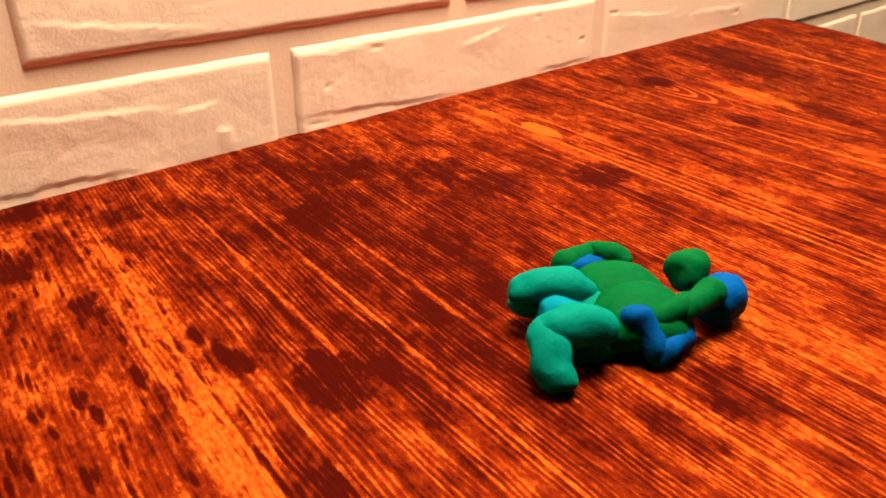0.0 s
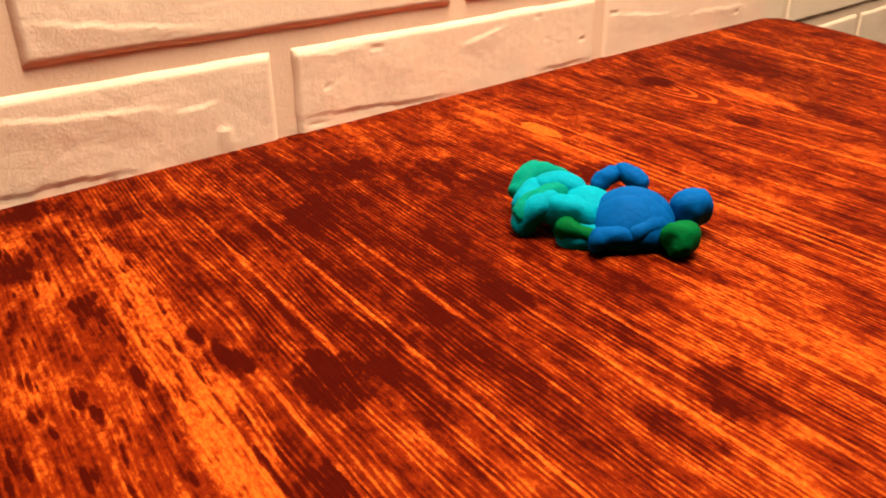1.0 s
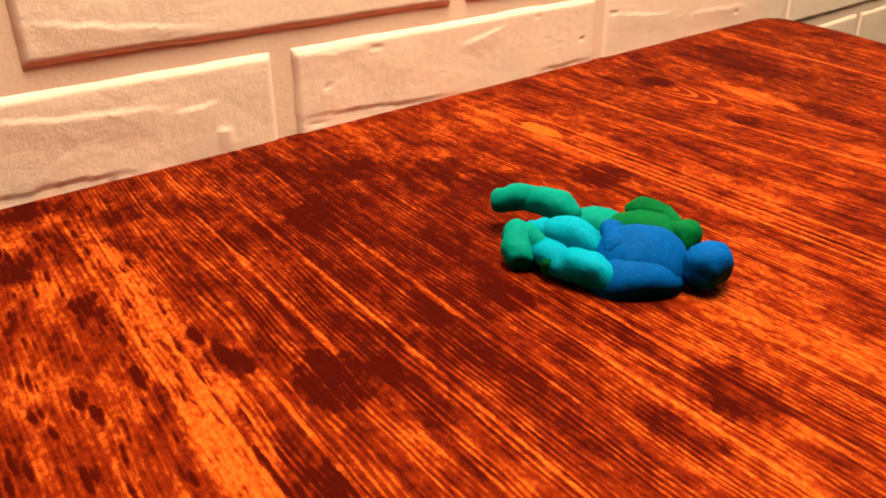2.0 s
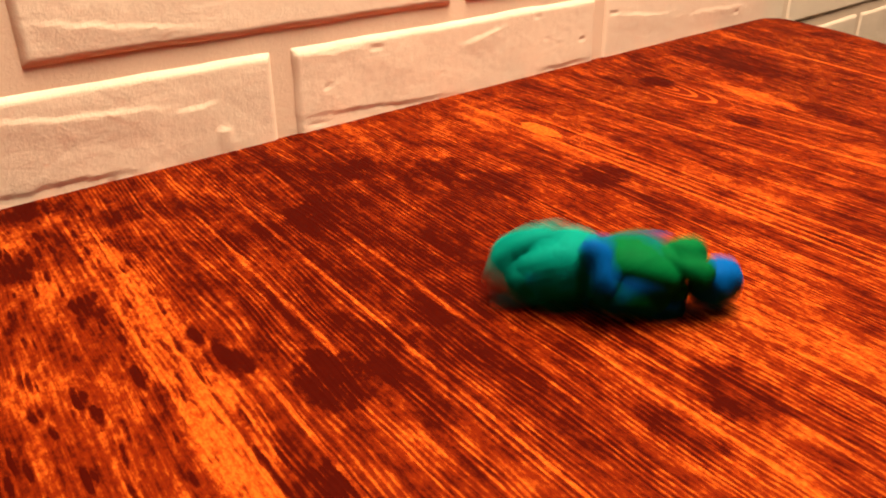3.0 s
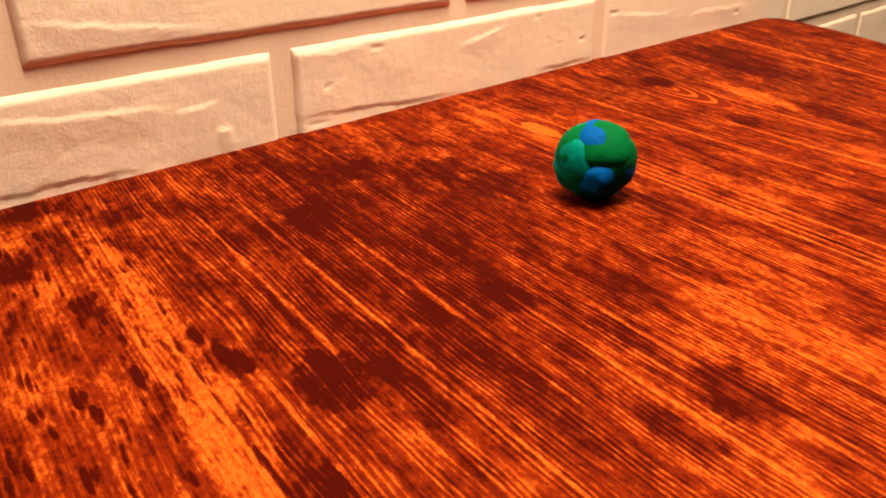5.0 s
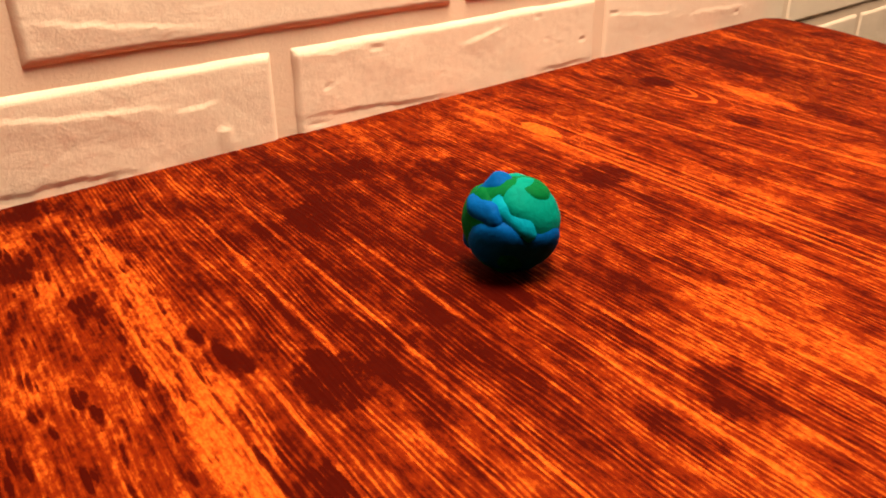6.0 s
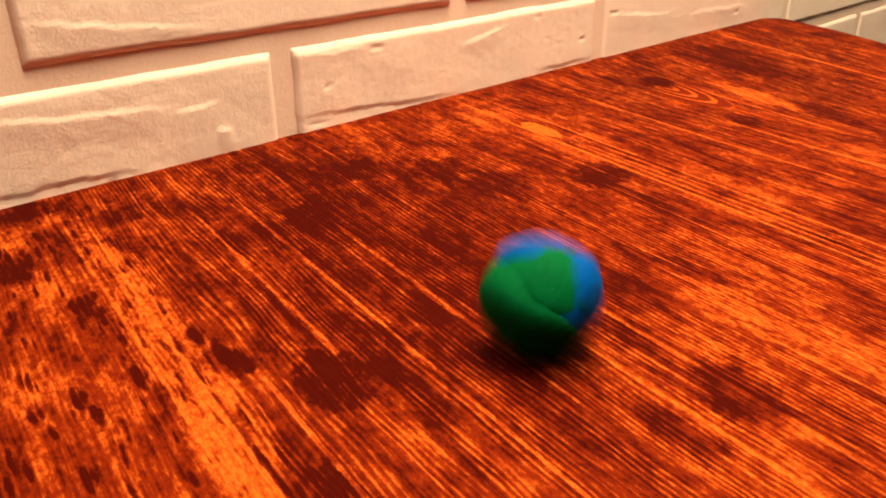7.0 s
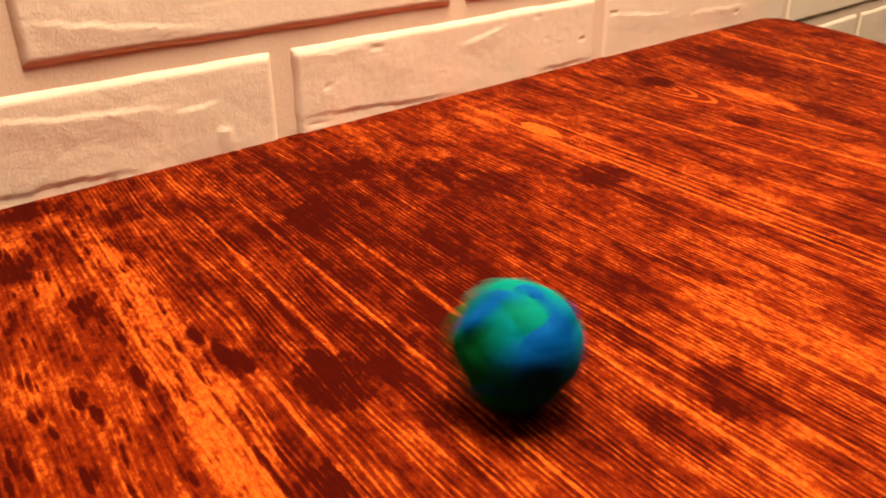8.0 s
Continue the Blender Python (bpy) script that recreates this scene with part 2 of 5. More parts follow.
def brick_wall():
    wall = tagged(part("wall_north", joint_bed(), MORTAR, smooth=False), "cream-painted brick wall with recessed joints behind the table", "wall", kind="structure")
    pitch, height, joint = 0.0668, 0.0580, 0.0108
    # middles of the upright joints, course by course
    courses = {
        -2: (-0.05, 0.21, 0.47, 0.73, 1.01, 1.27), -1: (-0.18, 0.08, 0.34, 0.60, 0.957, 1.21, 1.47),
        0: (-0.315, -0.055, 0.2075, 0.4685, 0.766, 1.03, 1.29), 1: (-0.175, 0.0845, 0.3295, 0.59, 0.85, 1.11, 1.37),
        2: (-0.31, -0.05, 0.21, 0.47, 0.73, 0.99, 1.25), 3: (-0.175, 0.08, 0.34, 0.60, 0.86, 1.12),
        4: (-0.31, -0.05, 0.21, 0.47, 0.73, 0.99),
    }
    for c, xs in courses.items():
        top = 0.0440 + c * pitch
        for i, (a, b) in enumerate(zip(xs, xs[1:])):
            fine = -1 <= c <= 1 and -0.1 < (a + b) / 2 < 1.12
            length = b - a - joint
            ob = part("brick", brick_mesh(length, height, 11 * (c + 3) + i + 0.37, fine, ((a + b) / 2, top - height / 2)), BRICK, wall)
            ob.matrix_basis = pose((a + b) / 2, 0, top - height / 2, 0, 0, 0)


def table():
    top = tagged(new("table"), "wooden table with a dark-stained orange pine top against the brick wall", "table")
    # the far end is cut at a slant and its corner is rounded
    def outline():
        pts = [(-0.75, -0.72), (0.36, -0.72)]
        pts += [(0.6615, -0.1266), (0.6955, -0.0756), (0.7207, -0.0256)]
        cx, cy, r = 0.711, -0.0158, 0.014
        pts += [(cx + r * math.cos(a), cy + r * math.sin(a)) for a in [math.radians(d) for d in (-20, 0, 25, 50, 75, 88)]]
        pts += [(0.40, 0.0030), (-0.75, 0.0030)]
        return pts
    bm = bmesh.new()
    pts = outline()
    lo = [bm.verts.new((x, y, -0.032)) for x, y in pts]
    hi = [bm.verts.new((x, y, 0)) for x, y in pts]
    bm.faces.new(hi)
    bm.faces.new(lo[::-1])
    for i in range(len(pts)):
        j = (i + 1) % len(pts)
        bm.faces.new((lo[i], lo[j], hi[j], hi[i]))
    bmesh.ops.bevel(bm, geom=[e for e in bm.edges if all(abs(v.co.z) < 1e-6 for v in e.verts)], offset=0.0012, segments=2, affect="EDGES")
    part("tabletop", bm, WOOD, top, smooth=False)
    for x, y in ((-0.68, -0.66), (0.30, -0.66), (-0.68, -0.06), (0.58, -0.06)):
        part("leg", box((x - 0.022, y - 0.022, -0.75), (x + 0.022, y + 0.022, -0.032), 0.003), METAL, top)


def unseen_lamps():
    # invented bodies for the two lights, never in view
    thing = tagged(new("unseen_lamp"), "small dark pendant lamp, made up, out of view over the table", "lamp", "lamps over the table")
    thing.matrix_basis = pose(*UNSEEN_LAMPS[0][:3])
    bm = bmesh.new()
    bmesh.ops.create_cone(bm, cap_ends=False, segments=32, radius1=0.22, radius2=0.05, depth=0.08)
    bmesh.ops.solidify(bm, geom=bm.faces[:], thickness=0.002)
    for v in bm.verts:
        v.co.z += 0.046
    part("shade", bm, METAL, thing)
    bm = bmesh.new()
    bmesh.ops.create_cone(bm, cap_ends=True, segments=12, radius1=0.004, radius2=0.004, depth=0.77)
    for v in bm.verts:
        v.co.z += 0.465
    part("cord", bm, METAL, thing)
    # the same body for the added fill
    for lx, ly, lz, _ in UNSEEN_LAMPS[1:]:
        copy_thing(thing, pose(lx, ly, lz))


# ---- clay
def rough_up(bm, seed, amount=0.0007):
    """Finger-pressed surface."""
    bm.normal_update()
    for v in bm.verts:
        p = v.co + Vector((seed, seed * 0.7, 0)) * 0.11
        v.co += v.normal * (amount * 1.9 * noise.noise(p * 150) + amount * 0.45 * noise.noise(p * 430))


def shell(point, nu, nv):
    """A closed skin from point(longitude, latitude)."""
    bm = bmesh.new()
    a, b = bm.verts.new(point(0, -math.pi / 2)), bm.verts.new(point(0, math.pi / 2))
    rings = [[bm.verts.new(point(2 * math.pi * i / nu, -math.pi / 2 + math.pi * j / nv)) for i in range(nu)] for j in range(1, nv)]
    for i in range(nu):
        k = (i + 1) % nu
        bm.faces.new((a, rings[0][k], rings[0][i]))
        bm.faces.new((rings[-1][i], rings[-1][k], b))
        for r, s in zip(rings, rings[1:]):
            bm.faces.new((r[i], r[k], s[k], s[i]))
    return bm


def power(v, e):
    return math.copysign(abs(v) ** e, v)


def pad(hx, hy, hz, seed, waist=0.0):
    """A pressed pad of clay, bent like a piece of a ball's skin, long along x and bulging to +z."""
    def point(lon, lat):
        c, s = power(math.cos(lat), 0.36), power(math.sin(lat), 0.6)
        x, y = hx * c * power(math.cos(lon), 0.75), hy * c * power(math.sin(lon), 0.75)
        y *= 1 - waist * (0.5 - 0.5 * x / hx)
        return Vector((x, y, hz * s - (x * x + y * y) / (2 * 0.0172)))
    bm = shell(point, 40, 22)
    rough_up(bm, seed, 0.0002)
    return bm


def roll(length, r0, r1, seed, end="round", bend=0.034):
    """A rolled piece of clay along x: r0 at the joint, r1 at its far end."""
    def point(lon, lat):
        t = math.sin(lat)
        s = power(t, 0.8)
        m = 0.5 + 0.5 * s
        r = r0 + (r1 - r0) * m
        c = power(math.cos(lat), 0.45 if end == "flat" and t > 0 else 0.62)
        if end == "fist":
            r *= 1 + 0.30 * math.exp(-((m - 0.86) / 0.17) ** 2) - 0.10 * math.exp(-((m - 0.5) / 0.2) ** 2)
        x = s * length / 2
        return Vector((x, r * c * math.cos(lon), r * c * math.sin(lon) - (x * x - 0.3 * (length / 2) ** 2) / (2 * bend)))
    bm = shell(point, 24, 24)
    rough_up(bm, seed)
    return bm


def clay_figure(upper, lower, seed, head, label):
    """A small clay figure, in the pieces into which it bends."""
    thing = tagged(new("clay_figure"), label, "clay figure", "clay figures on the table")
    made = {}
    made["back"] = part("torso_back", pad(0.0148, 0.0116, 0.0040, seed + 1, 0.15), upper, thing)
    made["chest"] = part("torso_front", pad(0.0148, 0.0116, 0.0040, seed + 2, 0.15), upper, thing)
    made["seat"] = part("hip_back", pad(0.0110, 0.0104, 0.0038, seed + 3), lower, thing)
    made["belly"] = part("hip_front", pad(0.0110, 0.0104, 0.0038, seed + 4), lower, thing)
    made["head"] = part("head", roll(head * 2.05, head * 0.96, head, seed + 5, bend=0.2), upper, thing)
    for i, side in enumerate(("far", "near")):
        made["upper_arm " + side] = part("upper_arm", roll(0.0175, 0.0042, 0.0037, seed + 6 + i, bend=0.026), upper, thing)
        made["forearm " + side] = part("forearm", roll(0.0185, 0.0036, 0.0039, seed + 8 + i, "fist", 0.026), upper, thing)
        made["thigh " + side] = part("thigh", roll(0.0240, 0.0060, 0.0054, seed + 10 + i), lower, thing)
        made["shin " + side] = part("shin", roll(0.0205, 0.0049, 0.0056, seed + 12 + i, "flat"), lower, thing)
    return thing, made


room()
brick_wall()
table()
unseen_lamps()
green_figure, green = clay_figure(GREEN, TEAL, 3, 0.0062, "modelling-clay figure with green top and teal legs, wrestling")
blue_figure, blue = clay_figure(BLUE, CYAN, 23, 0.0074, "modelling-clay figure with blue top and cyan legs, wrestling")


def motions():
    """Held poses, one after another; a whole number is a hold, a fraction lies on the way to the next."""
    holds = [(0, 0.22), (0.45, 0.56), (0.82, 1.1), (1.43, 1.53), (1.78, 2.05), (2.5, 2.95), (3.14, 3.22), (3.43, 3.55), (3.82, 3.96), (4.16, 4.24), (4.45, 4.53),
             (4.78, 5), (5.3, 5.4), (5.8, 5.87), (5.98, 6.22), (6.45, 6.54), (6.8, 6.9), (7.14, 7.24), (7.46, 7.54), (7.76, 7.9), (8, 8)]

    def times(k):
        if k == int(k):
            return holds[int(k)]
        a, b = holds[int(k)][1], holds[int(k) + 1][0]
        return (a + (k - int(k)) * (b - a),)

    def go(ob, rows):
        walk(ob, [(t, pose(*row)) for k, *row in rows for t in times(k)])

    for figure in (green_figure, blue_figure):
        go(figure, [
        (0, 0.1755, -0.2247, 0),
        (1, 0.2002, -0.2075, 0),
        (2, 0.2199, -0.1889, 0),
        (3, 0.2120, -0.1945, 0),
        (4, 0.2010, -0.2024, 0),
        (5, 0.1765, -0.2198, 0),
        (6, 0.1932, -0.2091, 0),
        (7, 0.2053, -0.1990, 0),
        (8, 0.2166, -0.1925, 0),
        (9, 0.2296, -0.1823, 0),
        (10, 0.2376, -0.1755, 0),
        (11, 0.2430, -0.1655, -0.0017),
        (12, 0.2122, -0.1703, -0.0011),
        (13, 0.1876, -0.1747, -0.0013),
        (14, 0.1766, -0.1798, -0.0010),
        (15, 0.1673, -0.1931, -0.0009),
        (16, 0.1565, -0.2092, -0.0009),
        (17, 0.1358, -0.2280, -0.0015),
        (18, 0.1231, -0.2239, -0.0013),
        (19, 0.1293, -0.2301, -0.0013),
        (20, 0.1263, -0.2271, -0.0013)])
    go(green["back"], [
        (0, -0.0044, -0.0007, 0.0131, 13, 4, -60),
        (1, 0.0179, 0.0064, 0.0088, 11, -2, -32),
        (2, 0.0081, -0.0008, 0.0087, 11, 0, -45),
        (3, -0.0019, -0.0085, 0.0086, 11, -1, -38),
        (4, 0.0177, 0.0013, 0.0108, -20, -9, -67),
        (5, -0.0005, -0.0055, 0.0204, 0, 0, -57),
        (6, 0.0036, -0.0094, 0.0170, 16, 0, -58),
        (7, 0.0077, -0.0043, 0.0174, -30, 0, -57),
        (8, 0.0123, 0.0007, 0.0114, -65, 0, -58),
        (8.50, 0.0082, -0.0078, 0.0146, -13, 1, -56),
        (9, 0.0040, -0.0163, 0.0177, 40, 0, -54),
        (10, -0.0018, 0.0011, 0.0221, -5, 0, -51),
        (11, 0.0007, 0.0049, 0.0264, 36, -10, -59),
        (12, -0.0051, 0.0054, 0.0247, 41, -31, -64),
        (13, -0.0058, 0.0043, 0.0267, 24, -32, -51),
        (14, 0.0011, 0.0054, 0.0277, -11, -14, -46),
        (15, -0.0075, 0.0012, 0.0259, 26, -30, -49),
        (16, -0.0105, -0.0064, 0.0224, 61, -13, -49),
        (17, -0.0085, -0.0014, 0.0274, 20, -18, -51),
        (17.50, -0.0118, -0.0009, 0.0215, -6, -61, -14),
        (18, -0.0150, -0.0005, 0.0155, -99, -54, 89),
        (19, -0.0137, -0.0014, 0.0223, -26, -58, 27),
        (20, -0.0150, -0.0014, 0.0165, -90, -55, 87)])
    go(green["chest"], [
        (0, -0.0101, -0.0133, 0.0122, 20, 2, -34),
        (1, 0.0213, 0.0064, 0.0085, 11, -1, -38),
        (2, 0.0041, -0.0032, 0.0086, 11, 0, -45),
        (3, -0.0006, -0.0065, 0.0085, 11, -1, -39),
        (4, 0.0131, -0.0014, 0.0086, 11, 0, -45),
        (5, -0.0086, -0.0073, 0.0149, 60, 0, -57),
        (6, 0.0030, -0.0084, 0.0120, 50, 0, -60),
        (6.50, -0.0013, -0.0044, 0.0097, 100, 1, -58),
        (7, -0.0055, -0.0005, 0.0074, 150, 0, -57),
        (8, -0.0047, -0.0005, 0.0074, 150, 0, -53),
        (8.50, -0.0063, -0.0030, 0.0100, 113, 0, -54),
        (9, -0.0078, -0.0055, 0.0127, 75, 0, -54),
        (10, -0.0011, -0.0161, 0.0169, 58, 0, -51),
        (10.50, 0.0026, -0.0100, 0.0146, 88, -14, -33),
        (11, 0.0062, -0.0038, 0.0122, 117, -35, -24),
        (11.50, -0.0001, 0.0009, 0.0121, 127, 2, -49),
        (12, -0.0065, 0.0056, 0.0120, 121, 39, -74),
        (13, -0.0084, 0.0032, 0.0122, 128, 45, -63),
        (14, -0.0101, 0.0041, 0.0144, 110, 58, -84),
        (15, -0.0115, 0.0018, 0.0135, 116, 54, -74),
        (16, -0.0132, -0.0009, 0.0129, 121, 52, -62),
        (17, -0.0148, -0.0049, 0.0148, 98, -8, -76),
        (18, -0.0116, -0.0027, 0.0099, 138, 23, -63),
        (19, -0.0134, -0.0031, 0.0107, 120, 9, -78),
        (20, -0.0117, -0.0025, 0.0099, 138, 23, -64)])
    go(green["seat"], [
        (0, -0.0160, -0.0007, 0.0092, 18, -9, -32),
        (1, 0.0039, 0.0094, 0.0062, 6, 0, -40),
        (2, -0.0024, 0.0110, 0.0050, 6, 1, -51),
        (3, -0.0078, 0.0047, 0.0050, 6, 1, -50),
        (4, 0.0151, 0.0187, 0.0078, -15, -7, -68),
        (5, -0.0114, 0.0082, 0.0202, 10, 0, -57),
        (6, -0.0070, 0.0129, 0.0183, -15, 0, -57),
        (7, -0.0105, 0.0154, 0.0181, 0, 0, -57),
        (7.50, -0.0148, 0.0139, 0.0144, 48, 1, -55),
        (8, -0.0192, 0.0123, 0.0107, 95, 0, -53),
        (9, -0.0152, 0.0113, 0.0182, 35, 0, -54),
        (10, -0.0191, 0.0072, 0.0179, 52, 0, -51),
        (11, -0.0044, 0.0111, 0.0168, 89, -23, -107),
        (12, -0.0055, -0.0033, 0.0181, 83, -2, -51),
        (12.50, 0.0026, -0.0037, 0.0193, 37, 36, -45),
        (13, 0.0106, -0.0042, 0.0204, -49, 59, -93),
        (14, 0.0026, -0.0078, 0.0242, 17, 50, -61),
        (15, 0.0048, -0.0093, 0.0231, -26, 56, -94),
        (16, 0.0056, -0.0104, 0.0192, -68, 56, -126),
        (16.33, -0.0005, -0.0052, 0.0182, -18, 58, -129),
        (16.67, -0.0065, -0.0001, 0.0172, 36, 61, -128),
        (17, -0.0126, 0.0051, 0.0162, 94, 62, -122),
        (17.50, -0.0062, -0.0027, 0.0204, 45, 48, -99),
        (18, 0.0003, -0.0106, 0.0247, -1, 48, -71),
        (19, 0.0009, -0.0129, 0.0194, -67, 53, -142),
        (20, -0.0006, -0.0111, 0.0242, -4, 51, -80)])
    go(green["belly"], [
        (0, -0.0209, -0.0024, 0.0074, 10, -5, -18),
        (1, 0.0077, 0.0119, 0.0062, 6, 0, -40),
        (2, 0.0016, 0.0139, 0.0062, 6, 1, -51),
        (3, -0.0040, 0.0074, 0.0062, 6, 1, -50),
        (4, -0.0066, 0.0050, 0.0062, 6, 0, -45),
        (5, -0.0193, 0.0058, 0.0129, 75, 0, -57),
        (5.50, -0.0169, 0.0088, 0.0100, 113, -0, -57),
        (6, -0.0144, 0.0117, 0.0071, 150, 0, -57),
        (6.50, -0.0169, 0.0140, 0.0103, 105, 0, -57),
        (7, -0.0194, 0.0164, 0.0136, 60, 0, -57),
        (7.33, -0.0136, 0.0145, 0.0114, 110, 1, -56),
        (7.67, -0.0077, 0.0127, 0.0093, 160, 1, -54),
        (8, -0.0019, 0.0108, 0.0071, -150, 0, -53),
        (8.50, -0.0049, 0.0130, 0.0134, -83, -0, -54),
        (9, -0.0079, 0.0152, 0.0197, -15, 0, -54),
        (9.50, -0.0124, 0.0098, 0.0147, 53, 1, -53),
        (10, -0.0169, 0.0045, 0.0098, 120, 0, -51),
        (10.50, -0.0080, 0.0093, 0.0160, 113, 50, -88),
        (11, 0.0009, 0.0140, 0.0222, 19, 58, 157),
        (11.33, 0.0043, 0.0090, 0.0178, 124, 66, -140),
        (11.67, 0.0078, 0.0041, 0.0133, -174, 38, -124),
        (12, 0.0112, -0.0009, 0.0089, -133, 13, -141),
        (12.50, 0.0023, -0.0033, 0.0124, -153, -38, -147),
        (13, -0.0066, -0.0056, 0.0159, 107, -79, -64),
        (14, 0.0039, -0.0096, 0.0137, 115, -55, -8),
        (15, 0.0003, -0.0115, 0.0134, 111, -45, -14),
        (15.50, 0.0025, -0.0089, 0.0112, 118, -23, 13),
        (16, 0.0047, -0.0064, 0.0089, 133, -6, 40),
        (17, 0.0042, -0.0100, 0.0153, 103, -59, 29),
        (18, 0.0021, -0.0132, 0.0190, 56, -69, 56),
        (19, 0.0004, -0.0122, 0.0124, 122, -48, -6),
        (20, 0.0018, -0.0130, 0.0187, 61, -69, 51)])
    go(green["head"], [
        (0, 0.0191, -0.0085, 0.0120, 0, 0, 0),
        (1, 0.0558, 0.0060, 0.0062, 0, 0, 0),
        (2, 0.0044, -0.0248, 0.0062, 0, 0, 0),
        (3, 0.0095, -0.0203, 0.0062, 0, 0, 0),
        (4, 0.0206, -0.0132, 0.0080, 0, 0, 0),
        (5, 0.0152, -0.0130, 0.0150, 0, 0, 0),
        (6, 0.0101, -0.0188, 0.0160, 0, 0, 0),
        (7, 0.0095, -0.0093, 0.0062, 0, 0, 0),
        (8, 0.0089, -0.0204, 0.0070, 0, 0, 0),
        (9, 0.0085, -0.0234, 0.0127, 0, 0, 0),
        (10, 0.0088, -0.0181, 0.0190, 0, 0, 0),
        (11, 0.0064, 0.0108, 0.0085, 0, 0, 0),
        (12, 0.0099, 0.0075, 0.0231, 0, 0, 0),
        (13, 0.0004, 0.0114, 0.0177, 0, 0, 0),
        (14, 0.0070, 0.0050, 0.0228, 0, 0, 0),
        (15, 0.0057, 0.0040, 0.0226, 0, 0, 0),
        (16, 0.0044, 0.0030, 0.0224, 0, 0, 0),
        (17, -0.0060, 0.0008, 0.0084, 0, 0, 0),
        (18, 0.0034, 0.0018, 0.0217, 0, 0, 0),
        (19, 0.0031, 0.0020, 0.0218, 0, 0, 0),
        (20, 0.0033, 0.0019, 0.0218, 0, 0, 0)])
    go(green["upper_arm far"], [
        (0, 0.0099, 0.0137, 0.0120, 0, 0, 101),
        (0.50, 0.0288, 0.0152, 0.0117, -12, -26, 62),
        (1, 0.0477, 0.0167, 0.0114, 0, -53, 11),
        (1.50, 0.0333, 0.0086, 0.0080, 9, -27, -25),
        (2, 0.0190, 0.0006, 0.0047, 0, -1, -54),
        (2.33, 0.0268, 0.0051, 0.0058, 7, -7, -6),
        (2.67, 0.0346, 0.0096, 0.0070, 7, -15, 42),
        (3, 0.0424, 0.0141, 0.0081, 0, -21, 92),
        (3.33, 0.0370, 0.0106, 0.0091, 8, -15, 38),
        (3.67, 0.0316, 0.0070, 0.0100, 8, -6, -14),
        (4, 0.0262, 0.0035, 0.0110, 0, 0, -66),
        (5, -0.0012, 0.0065, 0.0189, -35, 0, -57),
        (5.50, 0.0019, 0.0022, 0.0113, -93, 0, -57),
        (6, 0.0050, -0.0021, 0.0037, -150, 0, -57),
        (7, 0.0058, -0.0096, 0.0037, 180, 0, -57),
        (8, 0.0071, -0.0089, 0.0037, 180, 0, -53),
        (8.33, 0.0088, -0.0121, 0.0093, 122, 0, -53),
        (8.67, 0.0106, -0.0154, 0.0148, 63, 0, -54),
        (9, 0.0123, -0.0186, 0.0204, 5, 0, -54),
        (10, 0.0067, -0.0125, 0.0225, 5, 2, -71),
        (11, 0.0140, 0.0101, 0.0244, -41, 2, -63),
        (11.33, 0.0126, 0.0091, 0.0190, -46, 60, -69),
        (11.67, 0.0112, 0.0082, 0.0135, 150, 60, 125),
        (12, 0.0098, 0.0072, 0.0081, 145, 2, 119),
        (13, -0.0002, 0.0065, 0.0073, 166, -23, 156),
        (14, 0.0062, 0.0044, 0.0078, 148, 2, 122),
        (15, 0.0047, 0.0030, 0.0076, 149, 3, 121),
        (15.50, -0.0004, 0.0052, 0.0153, 179, -63, 112),
        (16, -0.0055, 0.0074, 0.0231, -32, -45, -21),
        (17, -0.0056, 0.0076, 0.0218, -48, -45, -16),
        (17.50, -0.0023, 0.0036, 0.0145, -171, -58, 101),
        (18, 0.0010, -0.0004, 0.0071, 157, 4, 123),
        (19, 0.0009, -0.0004, 0.0071, 156, 5, 121),
        (20, 0.0009, -0.0004, 0.0071, 156, 4, 122)])
